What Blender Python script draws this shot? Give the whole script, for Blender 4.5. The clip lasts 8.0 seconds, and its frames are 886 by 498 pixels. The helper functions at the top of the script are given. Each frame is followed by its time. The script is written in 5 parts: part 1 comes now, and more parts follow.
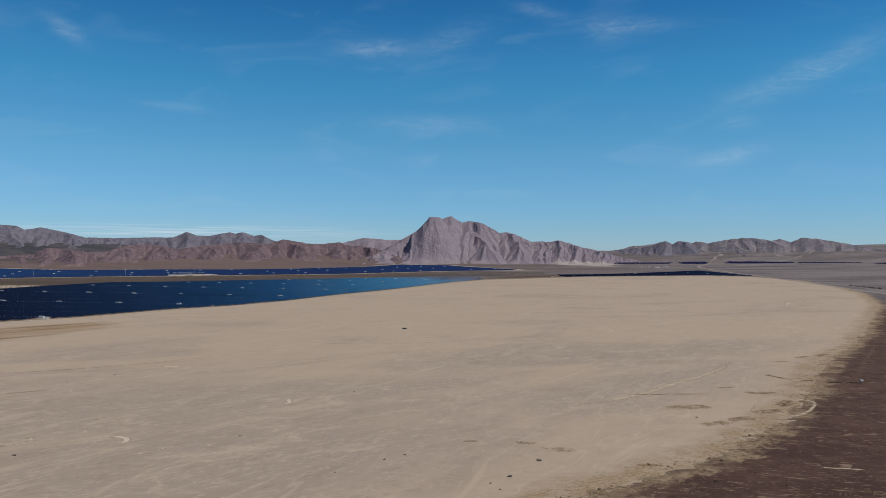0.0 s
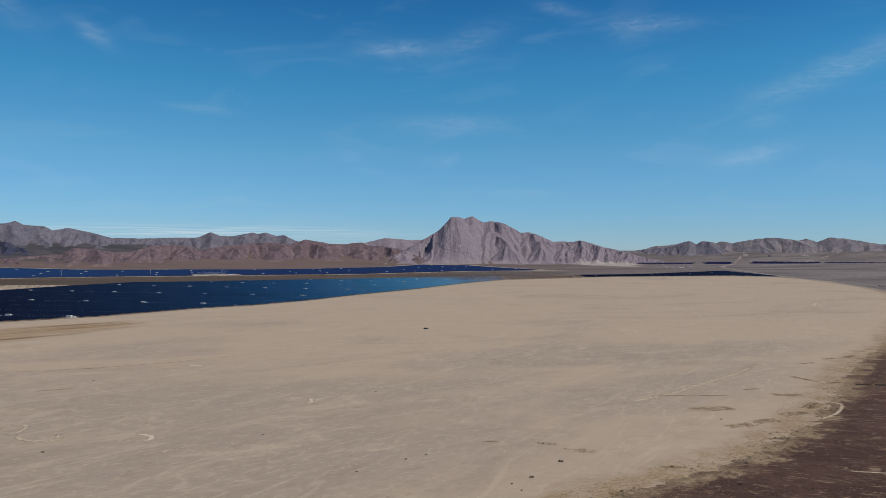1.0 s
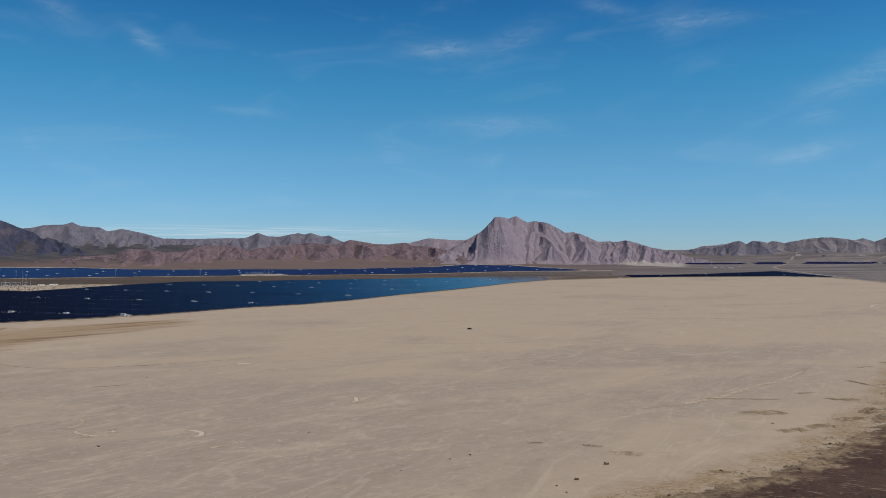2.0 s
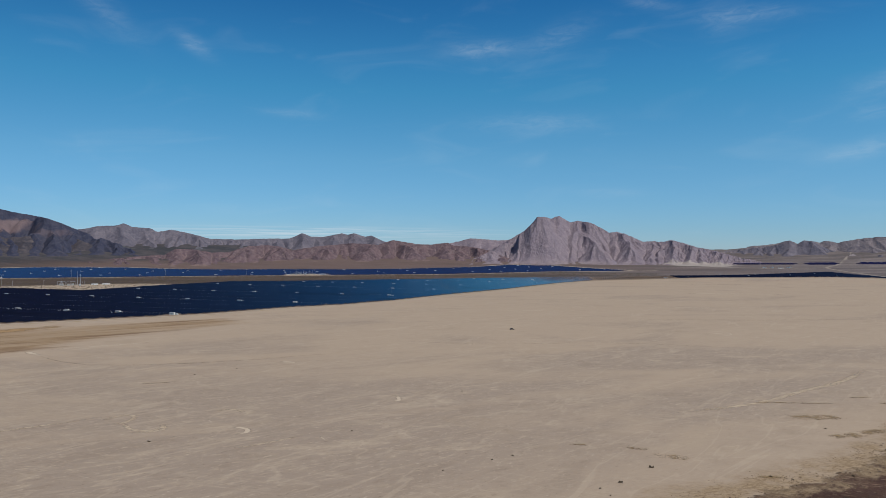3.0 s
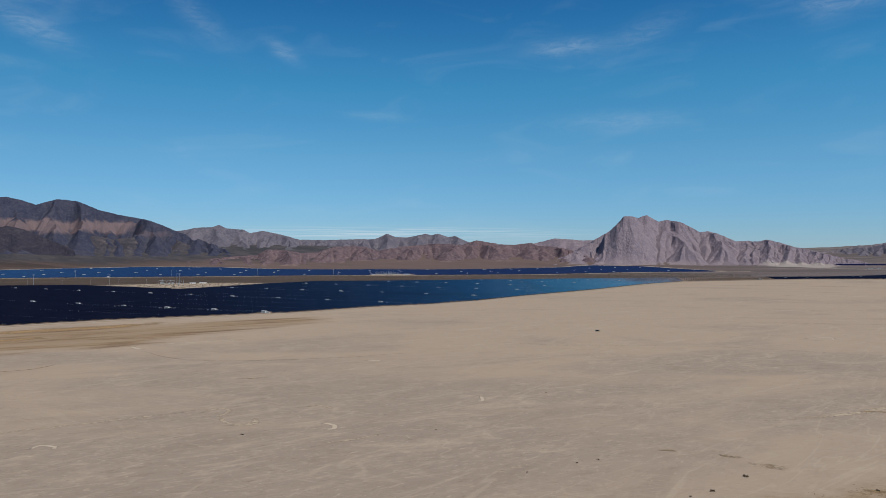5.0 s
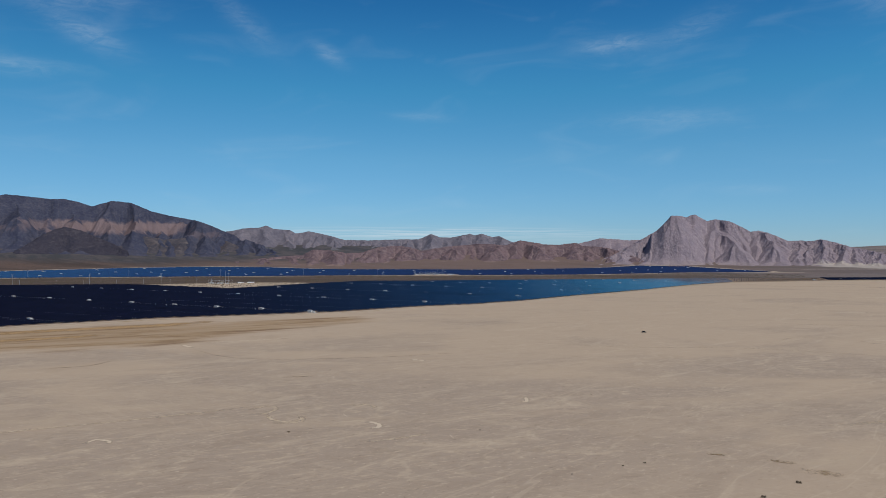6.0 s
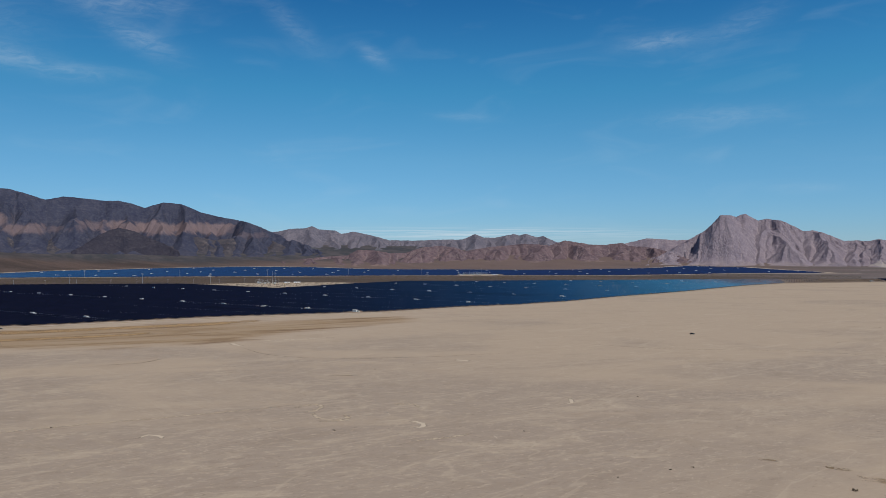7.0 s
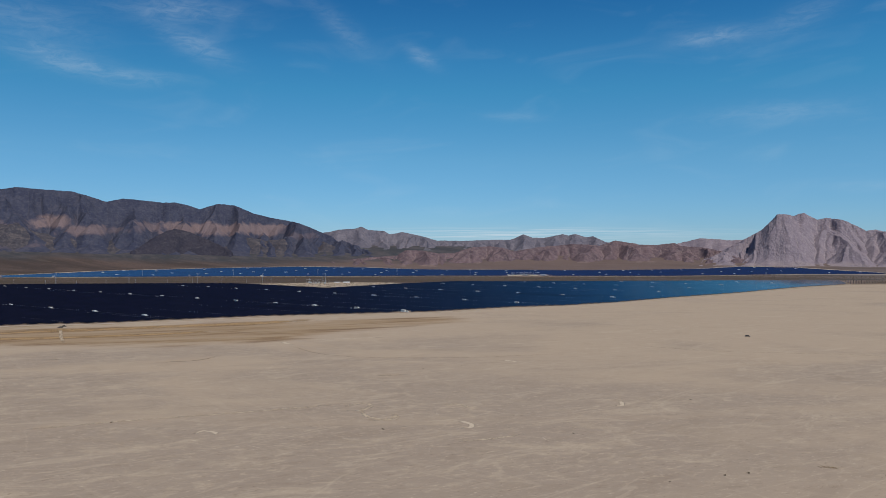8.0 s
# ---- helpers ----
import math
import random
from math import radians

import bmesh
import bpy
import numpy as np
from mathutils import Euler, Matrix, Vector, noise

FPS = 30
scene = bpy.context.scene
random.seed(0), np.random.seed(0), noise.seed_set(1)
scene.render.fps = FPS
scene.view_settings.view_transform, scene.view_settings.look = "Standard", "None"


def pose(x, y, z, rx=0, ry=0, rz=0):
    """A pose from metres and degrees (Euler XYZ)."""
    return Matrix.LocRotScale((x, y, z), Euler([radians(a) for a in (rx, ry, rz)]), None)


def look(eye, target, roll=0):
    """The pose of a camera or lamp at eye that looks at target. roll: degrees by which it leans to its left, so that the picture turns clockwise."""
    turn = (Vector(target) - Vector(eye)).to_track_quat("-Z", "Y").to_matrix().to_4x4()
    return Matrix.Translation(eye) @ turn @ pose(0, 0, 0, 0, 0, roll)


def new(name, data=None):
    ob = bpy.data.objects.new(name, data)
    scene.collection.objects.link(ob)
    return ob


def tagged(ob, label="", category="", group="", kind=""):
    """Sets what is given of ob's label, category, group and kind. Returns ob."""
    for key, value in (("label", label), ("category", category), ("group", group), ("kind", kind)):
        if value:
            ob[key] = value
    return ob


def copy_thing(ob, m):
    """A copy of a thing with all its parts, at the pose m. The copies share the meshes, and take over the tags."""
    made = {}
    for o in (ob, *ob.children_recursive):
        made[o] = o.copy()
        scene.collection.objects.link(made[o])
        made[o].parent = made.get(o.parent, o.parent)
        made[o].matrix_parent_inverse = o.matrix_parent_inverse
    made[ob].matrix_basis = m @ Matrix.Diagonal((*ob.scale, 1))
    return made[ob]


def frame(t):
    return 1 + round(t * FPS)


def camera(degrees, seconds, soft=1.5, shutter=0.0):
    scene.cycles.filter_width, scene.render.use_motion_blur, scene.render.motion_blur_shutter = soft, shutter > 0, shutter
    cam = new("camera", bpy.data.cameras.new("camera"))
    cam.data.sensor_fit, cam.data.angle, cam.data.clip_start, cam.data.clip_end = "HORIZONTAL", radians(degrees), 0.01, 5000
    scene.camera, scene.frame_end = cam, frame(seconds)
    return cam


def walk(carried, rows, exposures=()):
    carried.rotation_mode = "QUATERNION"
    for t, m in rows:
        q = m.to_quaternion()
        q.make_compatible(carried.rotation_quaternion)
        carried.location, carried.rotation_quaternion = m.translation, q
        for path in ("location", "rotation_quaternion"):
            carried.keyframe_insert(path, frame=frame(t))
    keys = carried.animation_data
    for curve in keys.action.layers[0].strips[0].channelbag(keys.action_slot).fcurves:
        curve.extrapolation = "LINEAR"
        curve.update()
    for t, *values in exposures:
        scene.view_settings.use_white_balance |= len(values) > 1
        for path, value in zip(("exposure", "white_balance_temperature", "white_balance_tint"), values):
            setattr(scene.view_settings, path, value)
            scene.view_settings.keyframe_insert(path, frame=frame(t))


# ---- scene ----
import itertools


# ------------------------------------------------------------ camera
# A drone hovers over the edge of a dry lake and turns to its left.
EYE = 85.0
cam = camera(63.25, 8.0, soft=0.8)
ROWS = [
    (0.0, 0.0, 0.515, -0.207),
    (0.5, 1.216, 0.514, -0.204),
    (1.0, 1.697, 0.516, -0.200),
    (1.5, 3.307, 0.516, -0.192),
    (3.0, 8.531, 0.511, -0.192),
    (3.5, 10.021, 0.508, -0.193),
    (4.0, 11.589, 0.512, -0.188),
    (4.5, 13.372, 0.513, -0.187),
    (6.0, 18.654, 0.506, -0.184),
    (6.5, 20.375, 0.507, -0.190),
    (7.0, 22.144, 0.511, -0.200),
    (7.5, 24.063, 0.516, -0.204),
    (8.0, 25.985, 0.520, -0.208),
]
walk(cam, [(t, pose(0, 0, EYE, 90 + pitch, roll, yaw)) for t, yaw, pitch, roll in ROWS], exposures=[(0.0, 0.0)])

# ------------------------------------------------------------ light
SUN_AZ, SUN_EL = 110.0, 58.0      # clockwise from +y, and above the horizon
sun_data = bpy.data.lights.new("sun", "SUN")
sun_data.energy, sun_data.angle, sun_data.color = 3.45, radians(0.53), (1.0, 0.93, 0.84)
sun = new("sun", sun_data)
sa, se = radians(SUN_AZ), radians(SUN_EL)
sun.matrix_world = look((0, 0, 300), (-math.sin(sa) * math.cos(se), -math.cos(sa) * math.cos(se), 300 - math.sin(se)))


class Nodes:
    """Short spelling for node trees."""

    def __init__(self, tree):
        self.tree = tree
        tree.nodes.clear()

    def add(self, kind, **values):
        node = self.tree.nodes.new(kind)
        for key, value in values.items():
            if key == "op":
                node.operation = value
            elif key == "blend":
                node.blend_type = value
            elif key == "dtype":
                node.data_type = value
            elif key == "attr":
                node.attribute_name = value
            elif key == "dims":
                node.noise_dimensions = value
        return node

    def put(self, socket, value):
        if isinstance(value, bpy.types.NodeSocket):
            self.tree.links.new(value, socket)
        elif value is not None:
            socket.default_value = value

    def math(self, op, a, b=None, c=None, clamp=False):
        node = self.add("ShaderNodeMath", op=op)
        node.use_clamp = clamp
        for socket, value in zip(node.inputs, (a, b, c)):
            self.put(socket, value)
        return node.outputs[0]

    def vec(self, op, a, b=None):
        node = self.add("ShaderNodeVectorMath", op=op)
        self.put(node.inputs[0], a)
        self.put(node.inputs[1], b)
        return node.outputs[0]

    def mix(self, factor, a, b, blend="MIX"):
        node = self.add("ShaderNodeMix", dtype="RGBA", blend=blend)
        self.put(node.inputs[0], factor)
        for socket, value in ((node.inputs[6], a), (node.inputs[7], b)):
            self.put(socket, (*value, 1) if isinstance(value, tuple) and len(value) == 3 else value)
        return node.outputs[2]

    def noise(self, vector, scale, detail=4.0, rough=0.55, distortion=0.0):
        node = self.add("ShaderNodeTexNoise", dims="3D")
        self.put(node.inputs["Vector"], vector)
        self.put(node.inputs["Scale"], scale)
        self.put(node.inputs["Detail"], detail)
        self.put(node.inputs["Roughness"], rough)
        self.put(node.inputs["Distortion"], distortion)
        return node.outputs["Fac"]

    def step(self, value, low, high, to_low=0.0, to_high=1.0):
        node = self.add("ShaderNodeMapRange")
        node.interpolation_type = "SMOOTHSTEP"
        for socket, v in zip(node.inputs, (value, low, high, to_low, to_high)):
            self.put(socket, v)
        return node.outputs[0]

    def place(self, turn=0.0, scale=(1, 1, 1)):
        """Object coordinates, turned about z and then stretched, so that grain runs along a bearing of 90 + turn degrees."""
        coords = self.add("ShaderNodeTexCoord").outputs["Object"]
        for rotation, size in (((0, 0, radians(turn)), (1, 1, 1)), ((0, 0, 0), scale)):
            node = self.add("ShaderNodeMapping")
            self.put(node.inputs["Vector"], coords)
            node.inputs["Rotation"].default_value = rotation
            node.inputs["Scale"].default_value = size
            coords = node.outputs[0]
        return coords

    def attribute(self, name):
        return self.add("ShaderNodeAttribute", attr=name).outputs["Fac"]


# the sky: clear blue with thin streaks of high cloud
world = bpy.data.worlds.new("sky")
scene.world = world
world.use_nodes = True
n = Nodes(world.node_tree)
sky = n.add("ShaderNodeTexSky")
sky.sky_type = "NISHITA"
sky.sun_disc = False
sky.sun_elevation, sky.sun_rotation = radians(SUN_EL), radians(SUN_AZ)
sky.altitude, sky.air_density, sky.dust_density, sky.ozone_density = 800, 1.0, 0.2, 2.5
sep = n.add("ShaderNodeSeparateXYZ")
n.put(sep.inputs[0], n.vec("NORMALIZE", n.add("ShaderNodeTexCoord").outputs["Generated"]))
AZ = n.math("MULTIPLY", n.math("ARCTAN2", sep.outputs[0], sep.outputs[1]), 57.2958)
EL = n.math("MULTIPLY", n.math("ARCSINE", sep.outputs[2]), 57.2958)
CLOUDS = [  # azimuth, elevation, half length, half width, lean, strength
    (-53.7, 13.4, 3.6, 0.50, -9, 0.55),
    (-45.1, 15.5, 2.6, 0.60, -22, 0.48),
    (-46.6, 17.8, 4.2, 0.60, 2, 0.42),
    (-34.1, 17.4, 2.8, 0.55, -38, 0.24),
    (-27.8, 15.5, 1.4, 0.35, -29, 0.42),
    (-5.5, 16.0, 2.6, 0.40, 3, 0.52),
    (0.3, 16.6, 2.8, 0.60, 20, 0.26),
    (-1.4, 10.3, 4.4, 0.50, 0, 0.30),
    (-20.4, 10.9, 2.2, 0.22, -3, 0.24),
    (26.9, 12.9, 5.2, 0.60, 18, 0.42),
    (21.7, 7.4, 2.4, 0.38, 12, 0.42),
    (14.5, 17.3, 3.0, 0.40, -3, 0.34),
    (12.5, 16.9, 1.2, 0.60, 0, 0.24),
    (7.5, 18.7, 2.0, 0.30, -14, 0.30),
    (4.5, 4.9, 2.4, 0.25, -1, 0.22),
    (-48.4, 12.8, 2.3, 0.35, 2, 0.30),
    (22.4, 9.8, 1.4, 0.35, 6, 0.22),
    (-56.0, 15.8, 4.0, 0.9, -6, 0.28),
    (-19.0, 1.9, 11.0, 0.30, 0, 0.62),
    (-25.0, 1.5, 16.0, 0.30, 0, 0.50),
]
total = low = None
for az, el, length, width, lean, strength in CLOUDS:
    if el > 3:                                    # high cirrus: broad and thin
        width, strength = 1.45 * width, 0.80 * strength
    c, s = math.cos(radians(lean)), math.sin(radians(lean))
    da, de = n.math("SUBTRACT", AZ, az), n.math("SUBTRACT", EL, el)
    u = n.math("ADD", n.math("MULTIPLY", da, c / length), n.math("MULTIPLY", de, s / length))
    v = n.math("ADD", n.math("MULTIPLY", da, -s / width), n.math("MULTIPLY", de, c / width))
    d = n.math("ADD", n.math("MULTIPLY", u, u), n.math("MULTIPLY", v, v))
    g = n.math("MULTIPLY", n.math("EXPONENT", n.math("MULTIPLY", d, -1.0)), strength)
    if el < 3:
        low = g if low is None else n.math("ADD", low, g)
        continue
    total = g if total is None else n.math("ADD", total, g)
flat = n.add("ShaderNodeCombineXYZ")
n.put(flat.inputs[0], n.math("ADD", AZ, n.math("MULTIPLY", EL, -0.6)))
n.put(flat.inputs[1], n.math("MULTIPLY", EL, 3.4))
layer = n.add("ShaderNodeCombineXYZ")
n.put(layer.inputs[0], n.math("MULTIPLY", AZ, 0.35))
n.put(layer.inputs[1], n.math("MULTIPLY", EL, 16.0))
low = n.math("MULTIPLY", low, n.step(n.noise(layer.outputs[0], 0.5, 5.0, 0.6), 0.36, 0.68))
wisp = n.step(n.noise(flat.outputs[0], 0.55, 7.0, 0.66, 0.9), 0.25, 0.80, 0.12, 0.66)
veil = n.math("MULTIPLY", n.step(n.noise(flat.outputs[0], 0.12, 4.0, 0.5, 0.8), 0.5, 0.8), 0.07)
cover = n.math("ADD", n.math("ADD", n.math("MULTIPLY", total, wisp), low), veil, clamp=True)
# a polarising filter deepens the blue away from the horizon
ramp = n.add("ShaderNodeValToRGB")
n.put(ramp.inputs[0], n.math("DIVIDE", EL, 40.0, clamp=True))
FILTER = [(0.0, (0.55, 0.79, 1.20)), (0.05, (0.51, 0.80, 1.15)), (0.19, (0.48, 0.93, 1.14)), (0.32, (0.31, 0.96, 1.16)),
          (0.37, (0.27, 0.92, 1.17)), (0.48, (0.17, 0.74, 1.08)), (1.0, (0.07, 0.24, 0.44))]
while len(ramp.color_ramp.elements) < len(FILTER):
    ramp.color_ramp.elements.new(0.5)
for stop, (at, colour) in zip(ramp.color_ramp.elements, FILTER):
    stop.position, stop.color = at, (*[c / 1.2 for c in colour], 1)
filtered = n.mix(1.0, sky.outputs[0], ramp.outputs[0], "MULTIPLY")
filtered = n.mix(n.step(AZ, -22, -62, 0, 0.22), filtered, n.mix(1.0, filtered, (0.45, 0.50, 0.58), "MULTIPLY"))
tinted = n.mix(cover, filtered, (5.6, 6.6, 7.4))
back = n.add("ShaderNodeBackground")
n.put(back.inputs["Color"], tinted)
back.inputs["Strength"].default_value = 0.102
out = n.add("ShaderNodeOutputWorld")
n.put(out.inputs["Surface"], back.outputs[0])


# ------------------------------------------------------------ materials
def material(name):
    m = bpy.data.materials.new(name)
    m.use_nodes = True
    return m, Nodes(m.node_tree)


def finish(m, n, colour, rough=0.9, bump=None, metal=0.0, depth=1.0, strength=0.5, spec=0.3):
    shader = n.add("ShaderNodeBsdfPrincipled")
    n.put(shader.inputs["Base Color"], (*colour, 1) if isinstance(colour, tuple) else colour)
    n.put(shader.inputs["Roughness"], rough)
    n.put(shader.inputs["Metallic"], metal)
    n.put(shader.inputs["Specular IOR Level"], spec)
    if bump is not None:
        node = n.add("ShaderNodeBump")
        node.inputs["Strength"].default_value, node.inputs["Distance"].default_value = strength, depth
        n.put(node.inputs["Height"], bump)
        n.put(shader.inputs["Normal"], node.outputs[0])
    end = n.add("ShaderNodeOutputMaterial")
    n.put(end.inputs["Surface"], shader.outputs[0])
    return m


def plain(name, colour, rough=0.6, metal=0.0, wear=0.15, scale=1.5):
    """Paint, metal or plastic with faint dirt at two scales."""
    m, n = material(name)
    p = n.place()
    dirt = n.math("ADD", n.noise(p, scale, 5), n.math("MULTIPLY", n.noise(p, scale * 9, 3), 0.5))
    col = n.mix(n.step(dirt, 0.55, 1.1), colour, tuple(c * (1 - wear) * 0.9 for c in colour))
    return finish(m, n, col, n.step(dirt, 0.3, 1.2, rough * 0.85, min(1, rough * 1.2)), metal=metal)


def sand_cover(n, p):
    """How far pale blown sand covers the ground: a flat with streaked, fraying edges."""
    fray = n.math("MULTIPLY", n.math("SUBTRACT", n.noise(n.place(10, (0.35, 1, 1)), 0.012, 6, 0.7), 0.5), 420)
    return n.step(n.math("ADD", n.attribute("sand"), fray), -12, 30, 0, 0.85)


def ground_material():
    m, n = material("desert_ground")
    inside = n.attribute("playa")            # metres inside the shore of the lake bed
    farm = n.attribute("farm")               # metres inside the graded ground of the solar fields
    p = n.place()
    wind = n.place(-24, (0.6, 1, 1))
    # lake bed: smooth yellowish clay, and greyer, darker ground with flecks and wind streaks, more of it towards the
    # drone's stand
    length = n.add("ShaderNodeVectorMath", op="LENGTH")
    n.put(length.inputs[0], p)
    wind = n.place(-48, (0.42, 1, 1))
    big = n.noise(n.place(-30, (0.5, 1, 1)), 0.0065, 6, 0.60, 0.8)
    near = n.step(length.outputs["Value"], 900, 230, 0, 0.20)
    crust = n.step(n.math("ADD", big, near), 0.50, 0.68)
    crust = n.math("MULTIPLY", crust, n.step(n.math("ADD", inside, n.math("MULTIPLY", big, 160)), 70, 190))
    mid = n.noise(wind, 0.045, 8, 0.70, 0.9)
    fine = n.noise(n.place(-38, (0.45, 1, 1)), 0.24, 7, 0.72, 0.5)
    fleck = n.noise(n.place(-58, (0.40, 1, 1)), 0.62, 6, 0.76, 0.6)
    blotch = n.noise(n.place(20, (0.8, 1, 1)), 0.028, 7, 0.68, 1.2)
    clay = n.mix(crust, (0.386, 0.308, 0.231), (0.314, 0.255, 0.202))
    clay = n.mix(n.step(blotch, 0.52, 0.68, 0, 0.40), clay, (0.405, 0.330, 0.242))
    clay = n.mix(n.step(blotch, 0.46, 0.32, 0, 0.35), clay, (0.318, 0.254, 0.186))
    rough = n.math("ADD", n.math("MULTIPLY", crust, 0.75), 0.25)
    clay = n.mix(n.math("MULTIPLY", n.step(mid, 0.52, 0.64, 0, 0.6), rough), clay, (0.430, 0.352, 0.264))
    clay = n.mix(n.math("MULTIPLY", n.step(mid, 0.47, 0.35, 0, 0.6), rough), clay, (0.276, 0.220, 0.170))
    clay = n.mix(n.math("MULTIPLY", n.step(fine, 0.55, 0.64, 0, 0.52), rough), clay, (0.455, 0.372, 0.280))
    clay = n.mix(n.math("MULTIPLY", n.step(fine, 0.45, 0.34, 0, 0.52), rough), clay, (0.262, 0.206, 0.156))
    clay = n.mix(n.math("MULTIPLY", n.step(fleck, 0.58, 0.64, 0, 0.7), rough), clay, (0.48, 0.40, 0.31))
    clay = n.mix(n.math("MULTIPLY", n.step(fleck, 0.41, 0.35, 0, 0.7), rough), clay, (0.215, 0.165, 0.122))
    # long sweeping scratches left by wind and wheels
    for turn, size, level, strength in ((-62, 0.020, 0.50, 0.30), (-40, 0.034, 0.45, 0.22), (12, 0.026, 0.55, 0.16)):
        sweep = n.noise(n.place(turn, (0.22, 1, 1)), size, 4, 0.5, 0.9)
        clay = n.mix(n.step(n.math("ABSOLUTE", n.math("SUBTRACT", sweep, level)), 0.009, 0.002, 0, strength), clay, (0.47, 0.39, 0.295))
    # gravel flat: dark desert pavement with pale washes and tufts
    grit = n.noise(n.place(20, (0.6, 1, 1)), 0.05, 8, 0.72, 0.8)
    pebble = n.noise(p, 0.8, 5, 0.75)
    gravel = n.mix(n.step(grit, 0.40, 0.68), (0.066, 0.036, 0.027), (0.104, 0.060, 0.044))
    gravel = n.mix(n.step(pebble, 0.55, 0.72, 0, 0.65), gravel, (0.17, 0.112, 0.072))
    gravel = n.mix(n.step(pebble, 0.45, 0.30, 0, 0.6), gravel, (0.034, 0.021, 0.018))
    gravel = n.mix(n.step(n.noise(n.place(12, (0.35, 1, 1)), 0.22, 8, 0.72, 1.4), 0.575, 0.61, 0, 0.8), gravel, (0.26, 0.18, 0.125))
    # scrub plain between and beyond the fields, paler and greyer to the east
    sep = n.add("ShaderNodeSeparateXYZ")
    n.put(sep.inputs[0], p)
    east = n.step(n.math("ADD", sep.outputs[0], n.math("MULTIPLY", n.noise(p, 0.003, 4), 600)), -700, 1900)
    patch = n.noise(n.place(0, (0.3, 1, 1)), 0.005, 7, 0.66, 0.6)
    west_soil = n.mix(n.step(patch, 0.38, 0.60), (0.062, 0.047, 0.043), (0.112, 0.080, 0.070))
    east_soil = n.mix(n.step(patch, 0.38, 0.60), (0.128, 0.112, 0.112), (0.215, 0.186, 0.180))
    scrub = n.mix(east, west_soil, east_soil)
    bush = n.step(n.noise(p, 0.09, 5, 0.75), 0.48, 0.62, 0, 0.75)
    scrub = n.mix(bush, scrub, n.mix(east, (0.054, 0.045, 0.035), (0.115, 0.098, 0.085)))
    scrub = n.mix(n.step(n.noise(n.place(0, (0.15, 1, 1)), 0.02, 5, 0.7), 0.60, 0.72, 0, 0.22), scrub, (0.26, 0.20, 0.15))
    plain_mask = n.step(n.math("ADD", length.outputs["Value"], n.math("MULTIPLY", n.noise(p, 0.01, 3), 500)), 1500, 2100)
    # the slope below the mountains: dark varnished stones and creosote; a pale sand flat beside the peak
    slope_mask = n.math("MULTIPLY", n.step(n.math("ADD", length.outputs["Value"], n.math("MULTIPLY", n.noise(n.place(0, (0.3, 1, 1)), 0.004, 5), 900)), 4150, 4560), n.step(sep.outputs[0], -1250, -1900))
    strips = n.step(n.noise(n.place(6, (0.09, 1, 1)), 0.010, 7, 0.68, 0.4), 0.50, 0.60)
    scrub = n.mix(n.math("MULTIPLY", n.math("MULTIPLY", strips, east), 0.8), scrub, (0.088, 0.078, 0.082))
    wash_fan = n.math("MULTIPLY", n.step(n.math("ADD", length.outputs["Value"], n.math("MULTIPLY", n.noise(p, 0.004, 5), 500)), 3420, 3800), n.step(sep.outputs[0], -2700, -1900))
    scrub = n.mix(n.math("MULTIPLY", wash_fan, n.math("SUBTRACT", 0.75, n.math("MULTIPLY", east, 0.75))), scrub, n.mix(n.noise(n.place(0, (0.4, 1, 1)), 0.02, 6, 0.7), (0.105, 0.076, 0.070), (0.215, 0.158, 0.140)))
    varnish = n.mix(n.step(n.noise(n.place(20, (0.5, 1, 1)), 0.012, 7, 0.7), 0.42, 0.60), (0.050, 0.052, 0.060), (0.088, 0.080, 0.086))
    scrub = n.mix(slope_mask, scrub, n.mix(n.math("MULTIPLY", bush, 0.6), varnish, (0.040, 0.044, 0.038)))
    scrub = n.mix(sand_cover(n, p), scrub, (0.37, 0.335, 0.305))
    outside = n.mix(plain_mask, gravel, scrub)
    # ragged shore with a belt of churned yellowish soil
    rag = n.math("ADD", n.math("MULTIPLY", n.math("SUBTRACT", n.noise(n.place(-35, (0.55, 1, 1)), 0.045, 8, 0.72, 0.8), 0.5), 34),
                 n.math("MULTIPLY", n.math("SUBTRACT", n.noise(p, 0.16, 8, 0.74), 0.5), 20))
    near_edge = n.step(n.math("ADD", inside, rag), -1.2, 1.2)
    belt = n.math("MULTIPLY", n.step(n.math("ADD", inside, n.math("MULTIPLY", rag, 1.5)), -12, -4), n.step(n.math("ADD", inside, n.math("MULTIPLY", rag, 1.2)), 26, 7))
    churned = n.mix(n.step(n.noise(n.place(-30, (0.5, 1, 1)), 0.7, 7, 0.8), 0.38, 0.64), (0.215, 0.152, 0.090), (0.365, 0.278, 0.178))
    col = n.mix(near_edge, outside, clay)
    col = n.mix(n.math("MULTIPLY", belt, n.step(n.noise(p, 0.045, 6, 0.72), 0.38, 0.56, 0.25, 0.95)), col, churned)
    # rusty soil washed along the shore
    wash = n.noise(n.place(-50, (0.16, 1, 1)), 0.035, 7, 0.72, 0.5)
    rust = n.math("MULTIPLY", n.step(n.math("ADD", n.attribute("rust"), n.math("MULTIPLY", n.math("SUBTRACT", wash, 0.5), 130)), -14, 26), n.step(wash, 0.30, 0.60, 0.35, 0.95))
    col = n.mix(rust, col, n.mix(n.step(wash, 0.48, 0.66), (0.285, 0.198, 0.112), (0.180, 0.116, 0.070)))
    col = n.mix(n.step(farm, -6, 2), col, n.mix(n.noise(p, 0.05, 4), (0.21, 0.155, 0.115), (0.30, 0.225, 0.165)))
